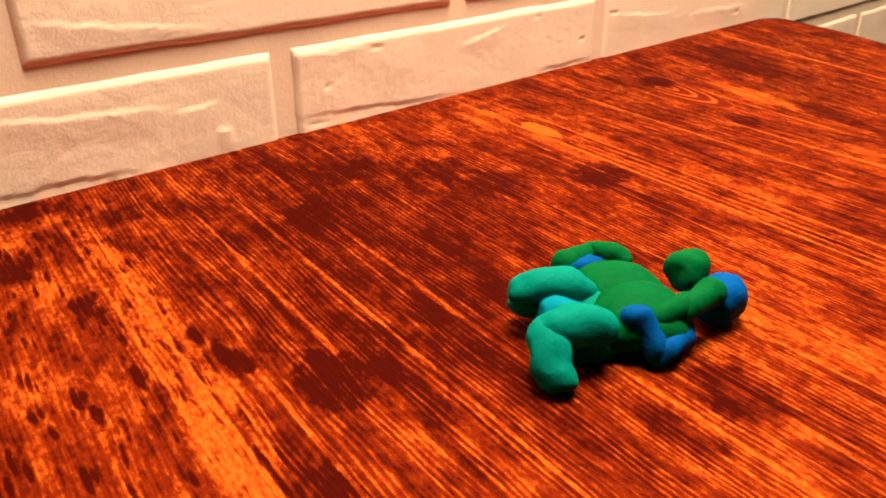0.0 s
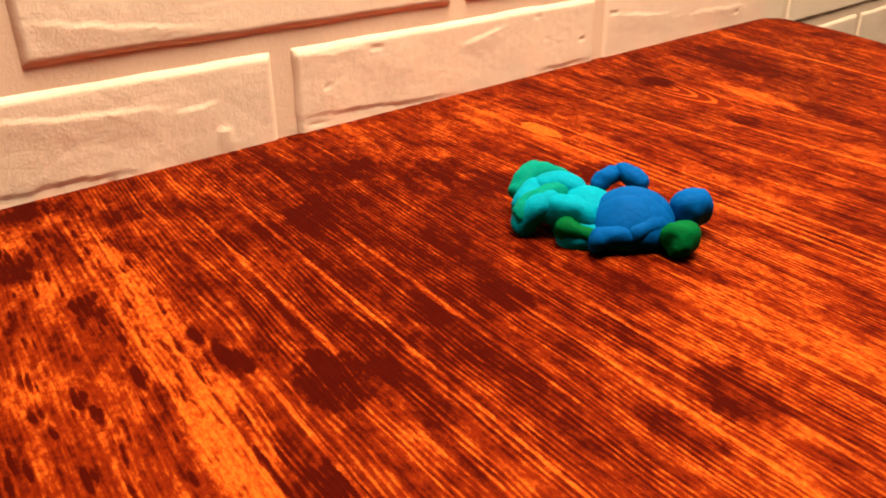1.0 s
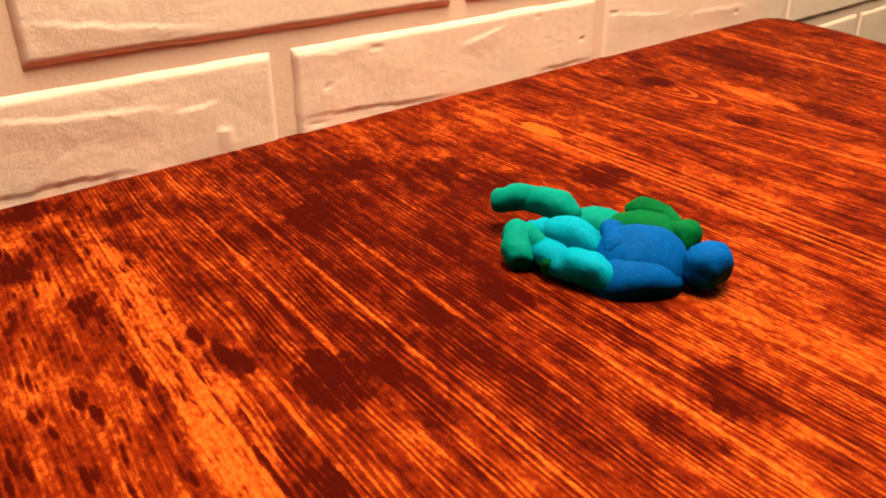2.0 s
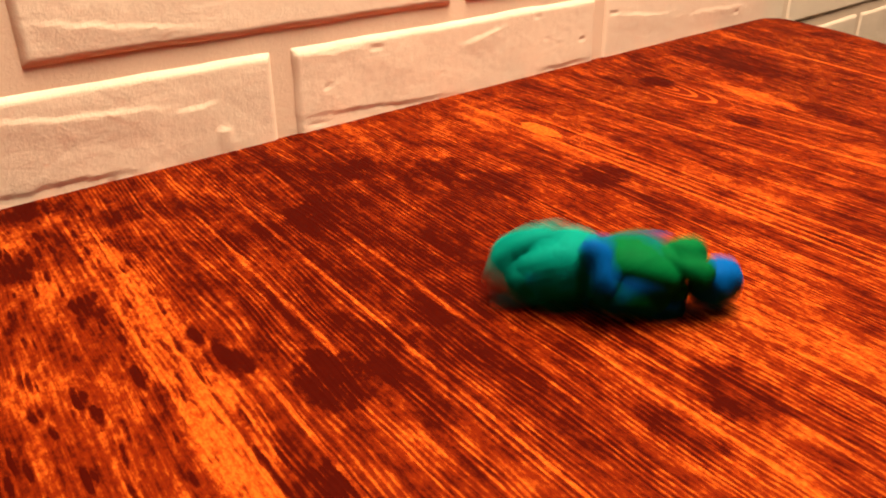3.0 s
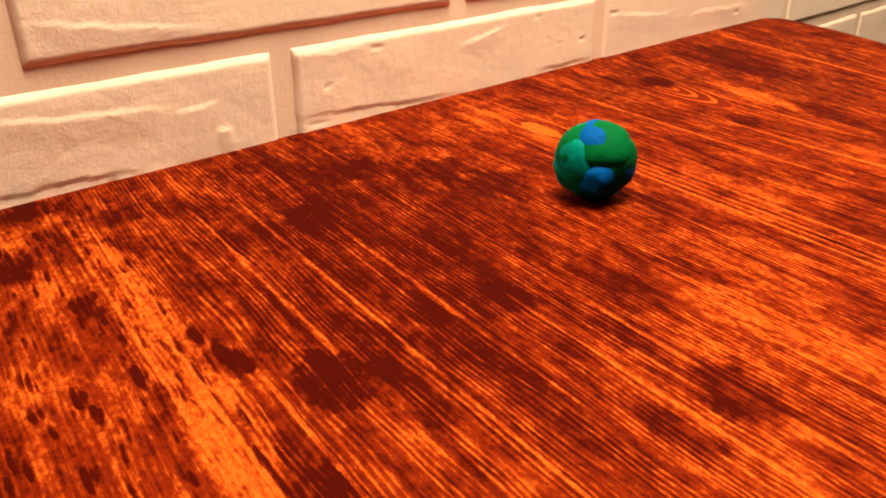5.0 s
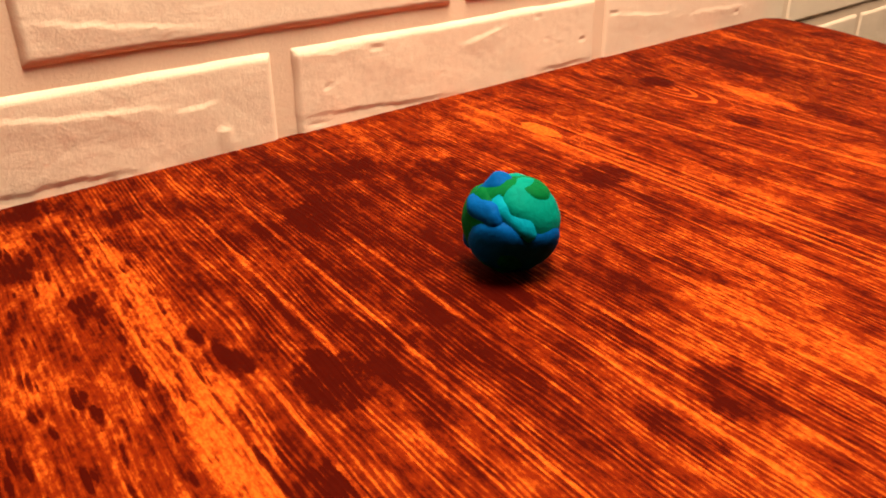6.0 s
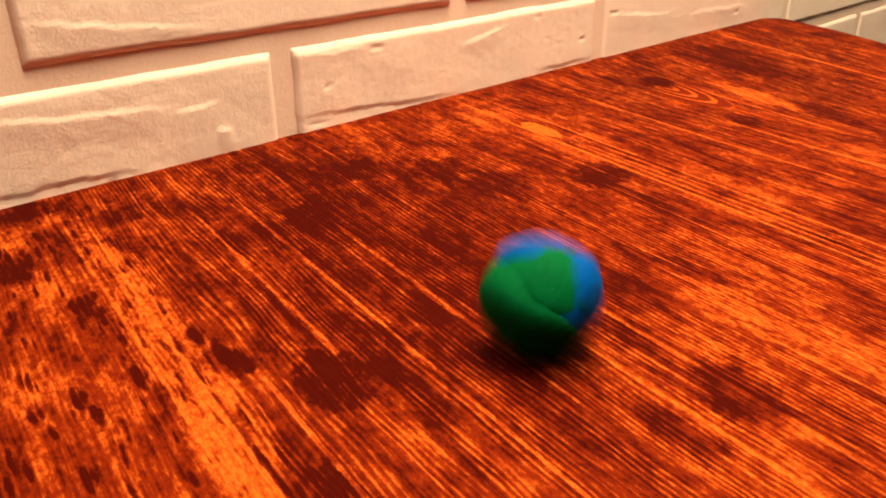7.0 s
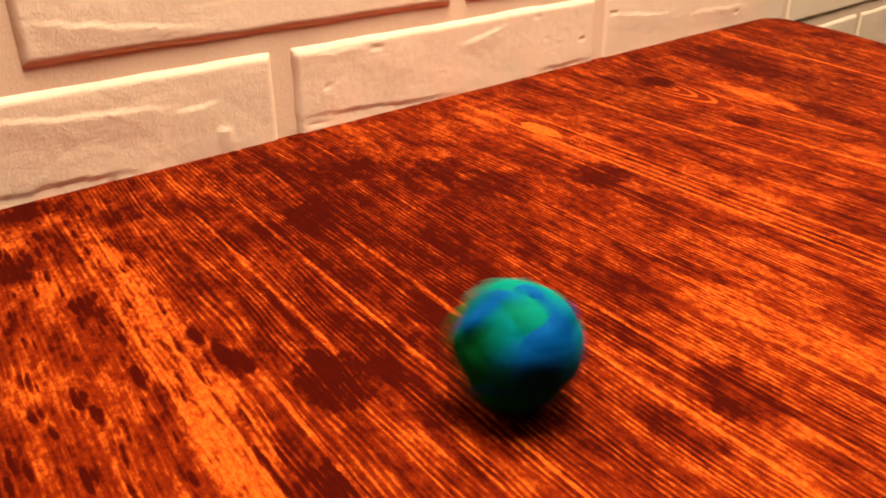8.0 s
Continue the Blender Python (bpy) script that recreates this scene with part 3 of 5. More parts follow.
    go(green["upper_arm near"], [
        (0, -0.0063, -0.0190, 0.0114, 0, -12, -20),
        (0.33, -0.0071, -0.0131, 0.0088, -5, -9, 35),
        (0.67, -0.0080, -0.0071, 0.0063, -5, -3, 90),
        (1, -0.0088, -0.0012, 0.0037, 0, 0, 144),
        (2, -0.0086, -0.0065, 0.0037, 0, 0, 130),
        (3, -0.0141, -0.0073, 0.0037, 0, 0, 135),
        (4, -0.0098, -0.0044, 0.0037, 0, 0, 135),
        (4.33, -0.0061, -0.0080, 0.0071, 4, 3, 79),
        (4.67, -0.0024, -0.0115, 0.0104, 4, 7, 22),
        (5, 0.0013, -0.0151, 0.0138, 0, 10, -35),
        (5.33, 0.0027, -0.0135, 0.0104, -61, 17, -45),
        (5.67, 0.0040, -0.0120, 0.0071, -122, 12, -56),
        (6, 0.0054, -0.0104, 0.0037, 180, 0, -57),
        (7, 0.0063, 0.0030, 0.0054, -120, 0, -57),
        (7.50, 0.0044, -0.0075, 0.0063, 173, -1, -55),
        (8, 0.0026, -0.0180, 0.0072, 105, 0, -53),
        (9, 0.0028, -0.0213, 0.0111, 85, 0, -54),
        (10, -0.0025, -0.0072, 0.0214, 22, 12, -79),
        (10.33, 0.0022, -0.0058, 0.0196, 60, -0, -40),
        (10.67, 0.0070, -0.0044, 0.0179, 85, -31, -12),
        (11, 0.0117, -0.0030, 0.0161, 98, -70, 13),
        (11.50, 0.0056, -0.0014, 0.0120, 138, -39, -35),
        (12, -0.0006, 0.0002, 0.0080, 142, -2, -51),
        (13, -0.0003, -0.0032, 0.0078, 145, -12, -41),
        (14, -0.0037, 0.0007, 0.0070, 155, 12, -54),
        (14.50, 0.0015, 0.0044, 0.0128, -141, 12, -45),
        (15, 0.0068, 0.0082, 0.0185, -79, 5, -41),
        (15.50, 0.0002, 0.0016, 0.0130, -148, 4, -49),
        (16, -0.0063, -0.0050, 0.0075, 144, -3, -51),
        (16.33, -0.0028, -0.0024, 0.0126, -162, -6, -54),
        (16.67, 0.0007, 0.0001, 0.0177, -108, -5, -58),
        (17, 0.0042, 0.0027, 0.0228, -54, -1, -60),
        (17.50, -0.0024, 0.0044, 0.0212, -47, -28, -29),
        (18, -0.0091, 0.0061, 0.0197, -60, -54, 12),
        (19, -0.0092, 0.0067, 0.0195, -62, -56, 11),
        (20, -0.0091, 0.0064, 0.0196, -61, -55, 12)])
    go(green["forearm far"], [
        (0, 0.0031, 0.0192, 0.0120, 0, 0, 178),
        (0.50, 0.0284, 0.0152, 0.0126, -9, 16, -128),
        (1, 0.0538, 0.0111, 0.0132, 0, 32, -69),
        (2, 0.0123, 0.0096, 0.0045, 0, -1, -53),
        (3, 0.0430, 0.0134, 0.0094, 0, 6, -83),
        (4, 0.0249, -0.0060, 0.0104, 0, 6, -127),
        (4.33, 0.0128, -0.0031, 0.0082, 48, 28, -106),
        (4.67, 0.0008, -0.0002, 0.0061, 105, 25, -73),
        (5, -0.0113, 0.0027, 0.0039, 150, 0, -57),
        (5.50, -0.0045, 0.0051, 0.0047, -165, -0, -57),
        (6, 0.0023, 0.0075, 0.0055, -120, 0, -57),
        (7, 0.0077, 0.0026, 0.0111, -80, 0, -57),
        (8, 0.0033, 0.0083, 0.0055, -120, 0, -53),
        (8.33, -0.0010, 0.0067, 0.0098, -76, -14, -89),
        (8.67, -0.0054, 0.0051, 0.0142, -33, 1, -125),
        (9, -0.0097, 0.0035, 0.0185, 0, 35, -144),
        (10, -0.0130, 0.0032, 0.0204, 19, 30, -106),
        (10.33, -0.0042, 0.0053, 0.0164, 28, 79, -66),
        (10.67, 0.0047, 0.0075, 0.0124, 158, 49, 92),
        (11, 0.0135, 0.0096, 0.0084, 143, 2, 116),
        (11.33, 0.0128, 0.0103, 0.0120, 170, -49, 82),
        (11.67, 0.0121, 0.0110, 0.0157, -101, -47, -11),
        (12, 0.0114, 0.0117, 0.0193, -75, 4, -43),
        (13, 0.0087, 0.0063, 0.0238, -45, 2, -58),
        (14, 0.0080, 0.0092, 0.0188, -78, 6, -41),
        (14.50, 0.0078, 0.0077, 0.0156, -102, -41, -31),
        (15, 0.0076, 0.0061, 0.0123, 172, -65, 45),
        (15.50, 0.0053, 0.0038, 0.0099, 146, -32, 93),
        (16, 0.0030, 0.0015, 0.0075, 152, 4, 120),
        (17, 0.0011, -0.0001, 0.0073, 155, 5, 120),
        (17.33, 0.0021, 0.0018, 0.0106, 164, 55, 158),
        (17.67, 0.0030, 0.0037, 0.0139, -97, 57, -80),
        (18, 0.0040, 0.0056, 0.0172, -86, 7, -41),
        (19, 0.0039, 0.0056, 0.0172, -87, 5, -43),
        (20, 0.0039, 0.0056, 0.0172, -87, 6, -42)])
    go(green["forearm near"], [
        (0, 0.0041, -0.0218, 0.0127, 0, 3, 0),
        (0.50, -0.0058, -0.0086, 0.0086, 2, -0, 60),
        (1, -0.0157, 0.0047, 0.0045, 0, -4, 120),
        (2, -0.0141, 0.0029, 0.0048, 0, -10, 111),
        (3, -0.0213, 0.0012, 0.0042, 0, -4, 126),
        (4, -0.0171, 0.0039, 0.0042, 0, -4, 127),
        (4.33, -0.0094, -0.0037, 0.0081, 9, 2, 71),
        (4.67, -0.0017, -0.0112, 0.0119, 9, 12, 15),
        (5, 0.0060, -0.0188, 0.0158, 0, 18, -44),
        (6, 0.0049, -0.0207, 0.0168, 38, 13, -73),
        (6.50, -0.0017, -0.0081, 0.0103, 95, 11, -61),
        (7, -0.0083, 0.0045, 0.0039, 150, 0, -57),
        (7.33, -0.0132, 0.0037, 0.0080, 147, 55, -58),
        (7.67, -0.0182, 0.0030, 0.0120, -26, 70, 131),
        (8, -0.0231, 0.0022, 0.0161, -31, 15, 128),
        (8.33, -0.0149, -0.0046, 0.0130, -6, 64, 165),
        (8.67, -0.0068, -0.0114, 0.0099, 100, 51, -78),
        (9, 0.0014, -0.0182, 0.0068, 110, 0, -54),
        (10, -0.0012, -0.0190, 0.0095, 98, 5, -50),
        (10.33, 0.0042, -0.0080, 0.0129, 41, 3, -50),
        (10.67, 0.0096, 0.0029, 0.0162, -16, 2, -48),
        (11, 0.0150, 0.0139, 0.0196, -73, 3, -46),
        (11.50, 0.0138, 0.0119, 0.0163, -95, -44, -40),
        (12, 0.0125, 0.0100, 0.0131, 169, -70, 44),
        (12.50, 0.0099, 0.0077, 0.0106, 140, -35, 96),
        (13, 0.0073, 0.0054, 0.0080, 147, 2, 121),
        (13.50, 0.0009, 0.0075, 0.0138, 176, -51, 119),
        (14, -0.0056, 0.0095, 0.0195, -52, -64, 6),
        (14.33, -0.0008, 0.0049, 0.0181, -112, -71, 12),
        (14.67, 0.0041, 0.0004, 0.0166, 171, -72, 36),
        (15, 0.0089, -0.0042, 0.0152, 109, -65, 45),
        (15.50, 0.0072, 0.0014, 0.0167, -122, -46, -51),
        (16, 0.0055, 0.0070, 0.0181, -82, 5, -43),
        (17, 0.0041, 0.0058, 0.0174, -86, 5, -43),
        (17.50, 0.0042, 0.0044, 0.0143, -111, -40, -26),
        (18, 0.0042, 0.0031, 0.0112, 173, -58, 45),
        (19, 0.0042, 0.0030, 0.0112, 170, -58, 45),
        (20, 0.0042, 0.0031, 0.0112, 172, -58, 45)])
    go(green["thigh far"], [
        (0, -0.0207, 0.0102, 0.0135, 0, -3, 137),
        (1, 0.0324, 0.0440, 0.0147, 0, -22, 92),
        (2, 0.0108, 0.0383, 0.0098, 0, -28, 147),
        (3, 0.0210, 0.0357, 0.0087, 0, -10, 134),
        (4, 0.0046, 0.0305, 0.0120, 0, -4, 97),
        (5, -0.0182, 0.0186, 0.0184, 0, 4, 134),
        (6, -0.0084, 0.0145, 0.0185, 0, -3, 150),
        (7, -0.0024, 0.0168, 0.0185, 0, -3, 149),
        (8, -0.0133, 0.0214, 0.0165, 0, 3, 152),
        (8.33, -0.0164, 0.0202, 0.0154, 20, 26, -159),
        (8.67, -0.0195, 0.0189, 0.0142, 53, 25, -101),
        (9, -0.0226, 0.0177, 0.0131, 70, 0, -54),
        (9.50, -0.0193, 0.0142, 0.0156, 45, 25, -86),
        (10, -0.0160, 0.0107, 0.0181, 6, 29, -130),
        (10.50, -0.0082, 0.0097, 0.0142, 71, 39, -103),
        (11, -0.0004, 0.0087, 0.0102, 132, 24, -81),
        (11.50, 0.0045, 0.0029, 0.0143, 140, -32, -44),
        (12, 0.0094, -0.0030, 0.0184, 62, -66, 59),
        (12.33, 0.0089, 0.0009, 0.0185, -140, -69, -68),
        (12.67, 0.0084, 0.0049, 0.0185, -107, -29, -64),
        (13, 0.0079, 0.0088, 0.0186, -77, 5, -41),
        (14, 0.0068, 0.0003, 0.0236, -28, 29, -62),
        (15, 0.0046, 0.0002, 0.0242, -25, 20, -59),
        (15.50, 0.0047, 0.0020, 0.0185, -59, -41, -64),
        (16, 0.0048, 0.0038, 0.0128, 170, -63, 45),
        (17, 0.0031, 0.0024, 0.0123, 170, -59, 45),
        (17.50, 0.0024, 0.0002, 0.0186, -62, -44, -59),
        (18, 0.0018, -0.0020, 0.0250, -24, 16, -56),
        (19, 0.0032, -0.0039, 0.0235, -34, 29, -72),
        (20, 0.0007, -0.0012, 0.0254, -21, 9, -54)])
    go(green["thigh near"], [
        (0, -0.0325, -0.0068, 0.0131, 0, -6, 152),
        (1, 0.0040, 0.0354, 0.0117, 0, -4, -179),
        (2, -0.0034, 0.0210, 0.0094, 0, -39, 179),
        (3, -0.0039, 0.0159, 0.0066, 0, -9, 129),
        (4, -0.0148, 0.0218, 0.0066, 0, -10, 94),
        (5, -0.0190, 0.0121, 0.0146, 0, 2, 126),
        (5.33, -0.0144, 0.0123, 0.0151, -7, -11, -176),
        (5.67, -0.0097, 0.0125, 0.0157, -22, -12, -115),
        (6, -0.0051, 0.0127, 0.0162, -30, 0, -57),
        (6.50, -0.0049, 0.0125, 0.0109, -90, 0, -57),
        (7, -0.0046, 0.0124, 0.0056, -150, 0, -57),
        (7.33, -0.0090, 0.0147, 0.0080, -137, 49, -19),
        (7.67, -0.0134, 0.0169, 0.0105, -51, 54, 86),
        (8, -0.0178, 0.0192, 0.0129, -31, 6, 129),
        (8.33, -0.0154, 0.0130, 0.0115, -9, 55, 167),
        (8.67, -0.0131, 0.0069, 0.0102, 84, 50, -87),
        (9, -0.0107, 0.0007, 0.0088, 100, 0, -54),
        (9.50, -0.0037, -0.0003, 0.0072, 150, 1, -53),
        (10, 0.0033, -0.0014, 0.0056, -160, 0, -51),
        (10.50, 0.0090, 0.0049, 0.0098, -152, -39, -23),
        (11, 0.0147, 0.0113, 0.0140, 167, -72, 44),
        (12, 0.0118, 0.0004, 0.0158, 106, -70, 44),
        (13, 0.0087, 0.0073, 0.0134, 172, -68, 45),
        (14, 0.0076, 0.0064, 0.0133, 172, -67, 45),
        (14.50, 0.0026, 0.0017, 0.0110, 175, -33, -6),
        (15, -0.0025, -0.0031, 0.0087, 151, -7, -46),
        (15.50, 0.0016, -0.0039, 0.0120, 148, -40, -17),
        (16, 0.0058, -0.0046, 0.0154, 107, -63, 45),
        (16.50, -0.0009, -0.0031, 0.0122, 157, -30, -28),
        (17, -0.0076, -0.0016, 0.0089, 153, 16, -62),
        (17.50, -0.0015, -0.0039, 0.0120, 156, -28, -25),
        (18, 0.0046, -0.0061, 0.0151, 110, -58, 45),
        (19, 0.0042, -0.0061, 0.0152, 107, -58, 45),
        (20, 0.0044, -0.0061, 0.0152, 109, -58, 45)])
    go(green["shin far"], [
        (0, -0.0198, 0.0135, 0.0067, 0, 16, -47),
        (0.33, -0.0046, 0.0275, 0.0113, -5, 13, -102),
        (0.67, 0.0107, 0.0415, 0.0158, -5, 7, -156),
        (1, 0.0259, 0.0555, 0.0204, 0, 4, 150),
        (2, 0.0009, 0.0405, 0.0111, 0, 21, -167),
        (3, 0.0008, 0.0358, 0.0124, 0, -3, 143),
        (4, 0.0013, 0.0420, 0.0119, 0, 6, 118),
        (4.33, -0.0050, 0.0344, 0.0124, 8, 18, 177),
        (4.67, -0.0114, 0.0269, 0.0128, 23, 18, -121),
        (5, -0.0177, 0.0193, 0.0133, 30, 5, -62),
        (5.50, -0.0204, 0.0196, 0.0128, 36, 30, -88),
        (6, -0.0232, 0.0199, 0.0123, 26, 54, -123),
        (6.50, -0.0231, 0.0171, 0.0149, -27, 37, 152),
        (7, -0.0229, 0.0142, 0.0175, -29, -3, 107),
        (7.33, -0.0193, 0.0155, 0.0175, -22, -12, 49),
        (7.67, -0.0158, 0.0169, 0.0174, -10, -11, -10),
        (8, -0.0122, 0.0182, 0.0174, -5, -1, -68),
        (8.50, -0.0151, 0.0144, 0.0149, 35, 2, -61),
        (9, -0.0180, 0.0106, 0.0124, 75, 0, -54),
        (10, -0.0177, 0.0038, 0.0097, 98, 0, -51),
        (10.50, -0.0013, 0.0032, 0.0128, 120, -34, -14),
        (11, 0.0151, 0.0025, 0.0159, 104, -72, 44),
        (11.33, 0.0120, 0.0029, 0.0133, 119, -35, 64),
        (11.67, 0.0089, 0.0032, 0.0107, 143, -5, 89),
        (12, 0.0058, 0.0036, 0.0081, 177, 11, 124),
        (12.50, 0.0079, 0.0011, 0.0118, 132, -18, 77),
        (13, 0.0100, -0.0013, 0.0155, 109, -68, 45),
        (14, 0.0090, -0.0022, 0.0155, 109, -67, 45),
        (14.33, 0.0063, -0.0017, 0.0130, 123, -32, 66),
        (14.67, 0.0035, -0.0013, 0.0106, 147, -3, 92),
        (15, 0.0008, -0.0008, 0.0081, -179, 11, 127),
        (16, -0.0008, -0.0022, 0.0081, -177, 12, 127),
        (16.50, 0.0018, -0.0040, 0.0117, 134, -10, 77),
        (17, 0.0044, -0.0059, 0.0153, 107, -59, 45),
        (17.33, 0.0020, -0.0054, 0.0129, 125, -24, 65),
        (17.67, -0.0003, -0.0048, 0.0106, 151, 3, 93),
        (18, -0.0027, -0.0043, 0.0082, -172, 11, 130),
        (19, -0.0030, -0.0041, 0.0082, -172, 12, 128),
        (20, -0.0028, -0.0042, 0.0082, -172, 12, 129)])
    go(green["shin near"], [
        (0, -0.0412, -0.0062, 0.0087, 14, 40, -115),
        (1, -0.0131, 0.0258, 0.0128, 0, -6, -83),
        (1.50, -0.0133, 0.0244, 0.0115, 8, 7, -142),
        (2, -0.0134, 0.0230, 0.0101, 0, 21, 157),
        (3, -0.0194, 0.0177, 0.0098, 0, 8, 149),
        (3.50, -0.0191, 0.0212, 0.0082, -2, 12, -172),
        (4, -0.0187, 0.0248, 0.0066, 0, 17, -132),
        (4.50, -0.0198, 0.0224, 0.0070, 17, 19, -92),
        (5, -0.0210, 0.0200, 0.0075, 31, 10, -53),
        (5.50, -0.0217, 0.0207, 0.0111, 31, 32, -86),
        (6, -0.0224, 0.0215, 0.0146, 12, 49, -132),
        (6.50, -0.0220, 0.0183, 0.0111, -27, 31, 161),
        (7, -0.0216, 0.0152, 0.0075, -30, -3, 119),
        (7.33, -0.0203, 0.0153, 0.0100, -20, 30, 169),
        (7.67, -0.0191, 0.0153, 0.0126, 20, 38, -121),
        (8, -0.0178, 0.0154, 0.0151, 44, 11, -64),
        (9, -0.0200, 0.0202, 0.0176, 6, 29, -133),
        (9.50, -0.0197, 0.0130, 0.0144, 56, 29, -84),
        (10, -0.0194, 0.0058, 0.0111, 90, 0, -51),
        (10.33, -0.0098, 0.0059, 0.0101, 103, 35, -5),
        (10.67, -0.0002, 0.0060, 0.0091, 150, 42, 67),
        (11, 0.0094, 0.0061, 0.0081, 175, 12, 121),
        (11.33, 0.0068, 0.0080, 0.0096, 154, 14, 160),
        (11.67, 0.0041, 0.0099, 0.0111, 138, 29, -162),
        (12, 0.0015, 0.0118, 0.0126, 136, 50, -119),
        (12.50, 0.0025, 0.0067, 0.0103, 147, 20, -177),
        (13, 0.0035, 0.0016, 0.0080, 178, 11, 127),
        (14, 0.0024, 0.0005, 0.0080, 180, 10, 128),
        (14.50, -0.0006, 0.0040, 0.0103, 147, 16, -175),
        (15, -0.0036, 0.0074, 0.0125, 133, 46, -119),
        (16, -0.0050, 0.0063, 0.0123, 133, 44, -120),
        (16.33, -0.0042, 0.0029, 0.0109, 143, 22, -157),
        (16.67, -0.0035, -0.0004, 0.0096, 164, 10, 165),
        (17, -0.0027, -0.0038, 0.0082, -173, 13, 127),
        (17.33, -0.0041, -0.0011, 0.0096, 164, 8, 166),
        (17.67, -0.0055, 0.0015, 0.0109, 142, 19, -156),
        (18, -0.0069, 0.0042, 0.0123, 130, 40, -119),
        (19, -0.0069, 0.0045, 0.0121, 131, 39, -120),
        (20, -0.0069, 0.0044, 0.0122, 131, 40, -120)])
    go(blue["back"], [
        (0, -0.0025, -0.0066, 0.0087, 11, -2, -34),
        (0.50, -0.0018, -0.0076, 0.0101, -44, -1, -38),
        (1, -0.0010, -0.0085, 0.0115, -99, -4, -41),
        (1.50, 0.0020, -0.0074, 0.0123, -41, -1, -44),
        (2, 0.0050, -0.0063, 0.0132, 17, 3, -44),
        (3, 0.0096, -0.0045, 0.0110, 6, -1, -29),
        (4, -0.0071, -0.0146, 0.0087, 11, -2, -33),
        (5, 0.0052, -0.0041, 0.0079, 0, 0, -58),
        (6, -0.0021, -0.0141, 0.0115, 42, 4, -55),
        (7, 0.0003, -0.0173, 0.0113, 80, 0, -57),
        (8, -0.0037, -0.0120, 0.0108, 78, 0, -55),
        (8.50, -0.0037, -0.0076, 0.0091, 114, 0, -55),
        (9, -0.0037, -0.0032, 0.0074, 150, 0, -54),
        (10, 0.0049, -0.0057, 0.0048, -170, 0, -51),
        (10.50, 0.0069, -0.0040, 0.0141, -156, -62, -84),
        (11, 0.0088, -0.0022, 0.0234, -32, -46, 137),
        (12, 0.0050, -0.0054, 0.0236, -31, -48, 132),
        (13, 0.0041, -0.0080, 0.0228, -37, -52, 143),
        (13.50, -0.0004, -0.0074, 0.0165, -85, -28, 156),
        (14, -0.0049, -0.0068, 0.0102, -123, -4, 146),
        (14.50, 0.0008, -0.0059, 0.0098, -130, 0, -176),
        (15, 0.0064, -0.0050, 0.0094, -133, 8, -139),
        (15.50, 0.0035, -0.0082, 0.0107, -127, 26, -168),
        (16, 0.0006, -0.0114, 0.0120, -134, 45, 157),
        (17, -0.0007, -0.0145, 0.0191, -67, 61, -150),
        (18, -0.0081, -0.0122, 0.0126, -127, 51, 121),
        (19, -0.0069, -0.0125, 0.0130, -132, 58, 123),
        (20, -0.0085, -0.0120, 0.0127, -128, 52, 120)])
    go(blue["chest"], [
        (0, -0.0067, -0.0079, 0.0078, 0, 0, -23),
        (0.50, -0.0050, -0.0092, 0.0094, -51, 2, -33),
        (1, -0.0034, -0.0105, 0.0110, -102, -4, -41),
        (1.50, -0.0020, -0.0103, 0.0107, -31, -3, -41),
        (2, -0.0006, -0.0100, 0.0105, 39, -3, -40),
        (3, -0.0060, -0.0157, 0.0103, 22, -3, -28),
        (4, -0.0040, -0.0156, 0.0118, 36, 7, -48),
        (4.33, -0.0014, -0.0113, 0.0103, 61, 49, -3),
        (4.67, 0.0011, -0.0071, 0.0089, 131, 44, 83),
        (5, 0.0037, -0.0028, 0.0074, 150, 0, 123),
        (5.33, 0.0046, -0.0048, 0.0075, 135, -56, 148),
        (5.67, 0.0056, -0.0068, 0.0077, 15, -56, -85),
        (6, 0.0065, -0.0088, 0.0078, 0, 0, -60),
        (7, -0.0016, -0.0216, 0.0170, 31, 11, -41),
        (8, -0.0049, -0.0120, 0.0170, 30, 0, -58),
        (8.33, -0.0022, -0.0095, 0.0180, 22, 13, -116),
        (8.67, 0.0005, -0.0069, 0.0190, 8, 13, -176),
        (9, 0.0032, -0.0044, 0.0200, 0, 0, 126),
        (9.33, 0.0000, -0.0032, 0.0154, -53, -1, 127),
        (9.67, -0.0031, -0.0020, 0.0107, -107, -1, 128),
        (10, -0.0063, -0.0008, 0.0061, -160, 0, 129),
        (11, 0.0033, 0.0034, 0.0076, -148, 3, 126),
        (12, 0.0041, -0.0063, 0.0124, -118, 40, 159),
        (13, 0.0036, -0.0078, 0.0125, -130, 50, 154),
        (13.50, 0.0058, -0.0057, 0.0110, -125, 29, -169),
        (14, 0.0080, -0.0036, 0.0094, -134, 10, -138),
        (14.50, 0.0046, 0.0023, 0.0173, -76, 18, -79),
        (15, 0.0011, 0.0082, 0.0251, -36, -23, -37),
        (16, 0.0015, 0.0009, 0.0293, -14, 4, -51),
        (17, 0.0052, -0.0028, 0.0242, -40, 28, -69),
        (17.50, 0.0041, -0.0055, 0.0167, -94, 28, -111),
        (18, 0.0030, -0.0082, 0.0092, -134, 1, -137),
        (19, 0.0026, -0.0083, 0.0093, -132, 1, -139),
        (20, 0.0028, -0.0083, 0.0093, -133, 1, -138)])
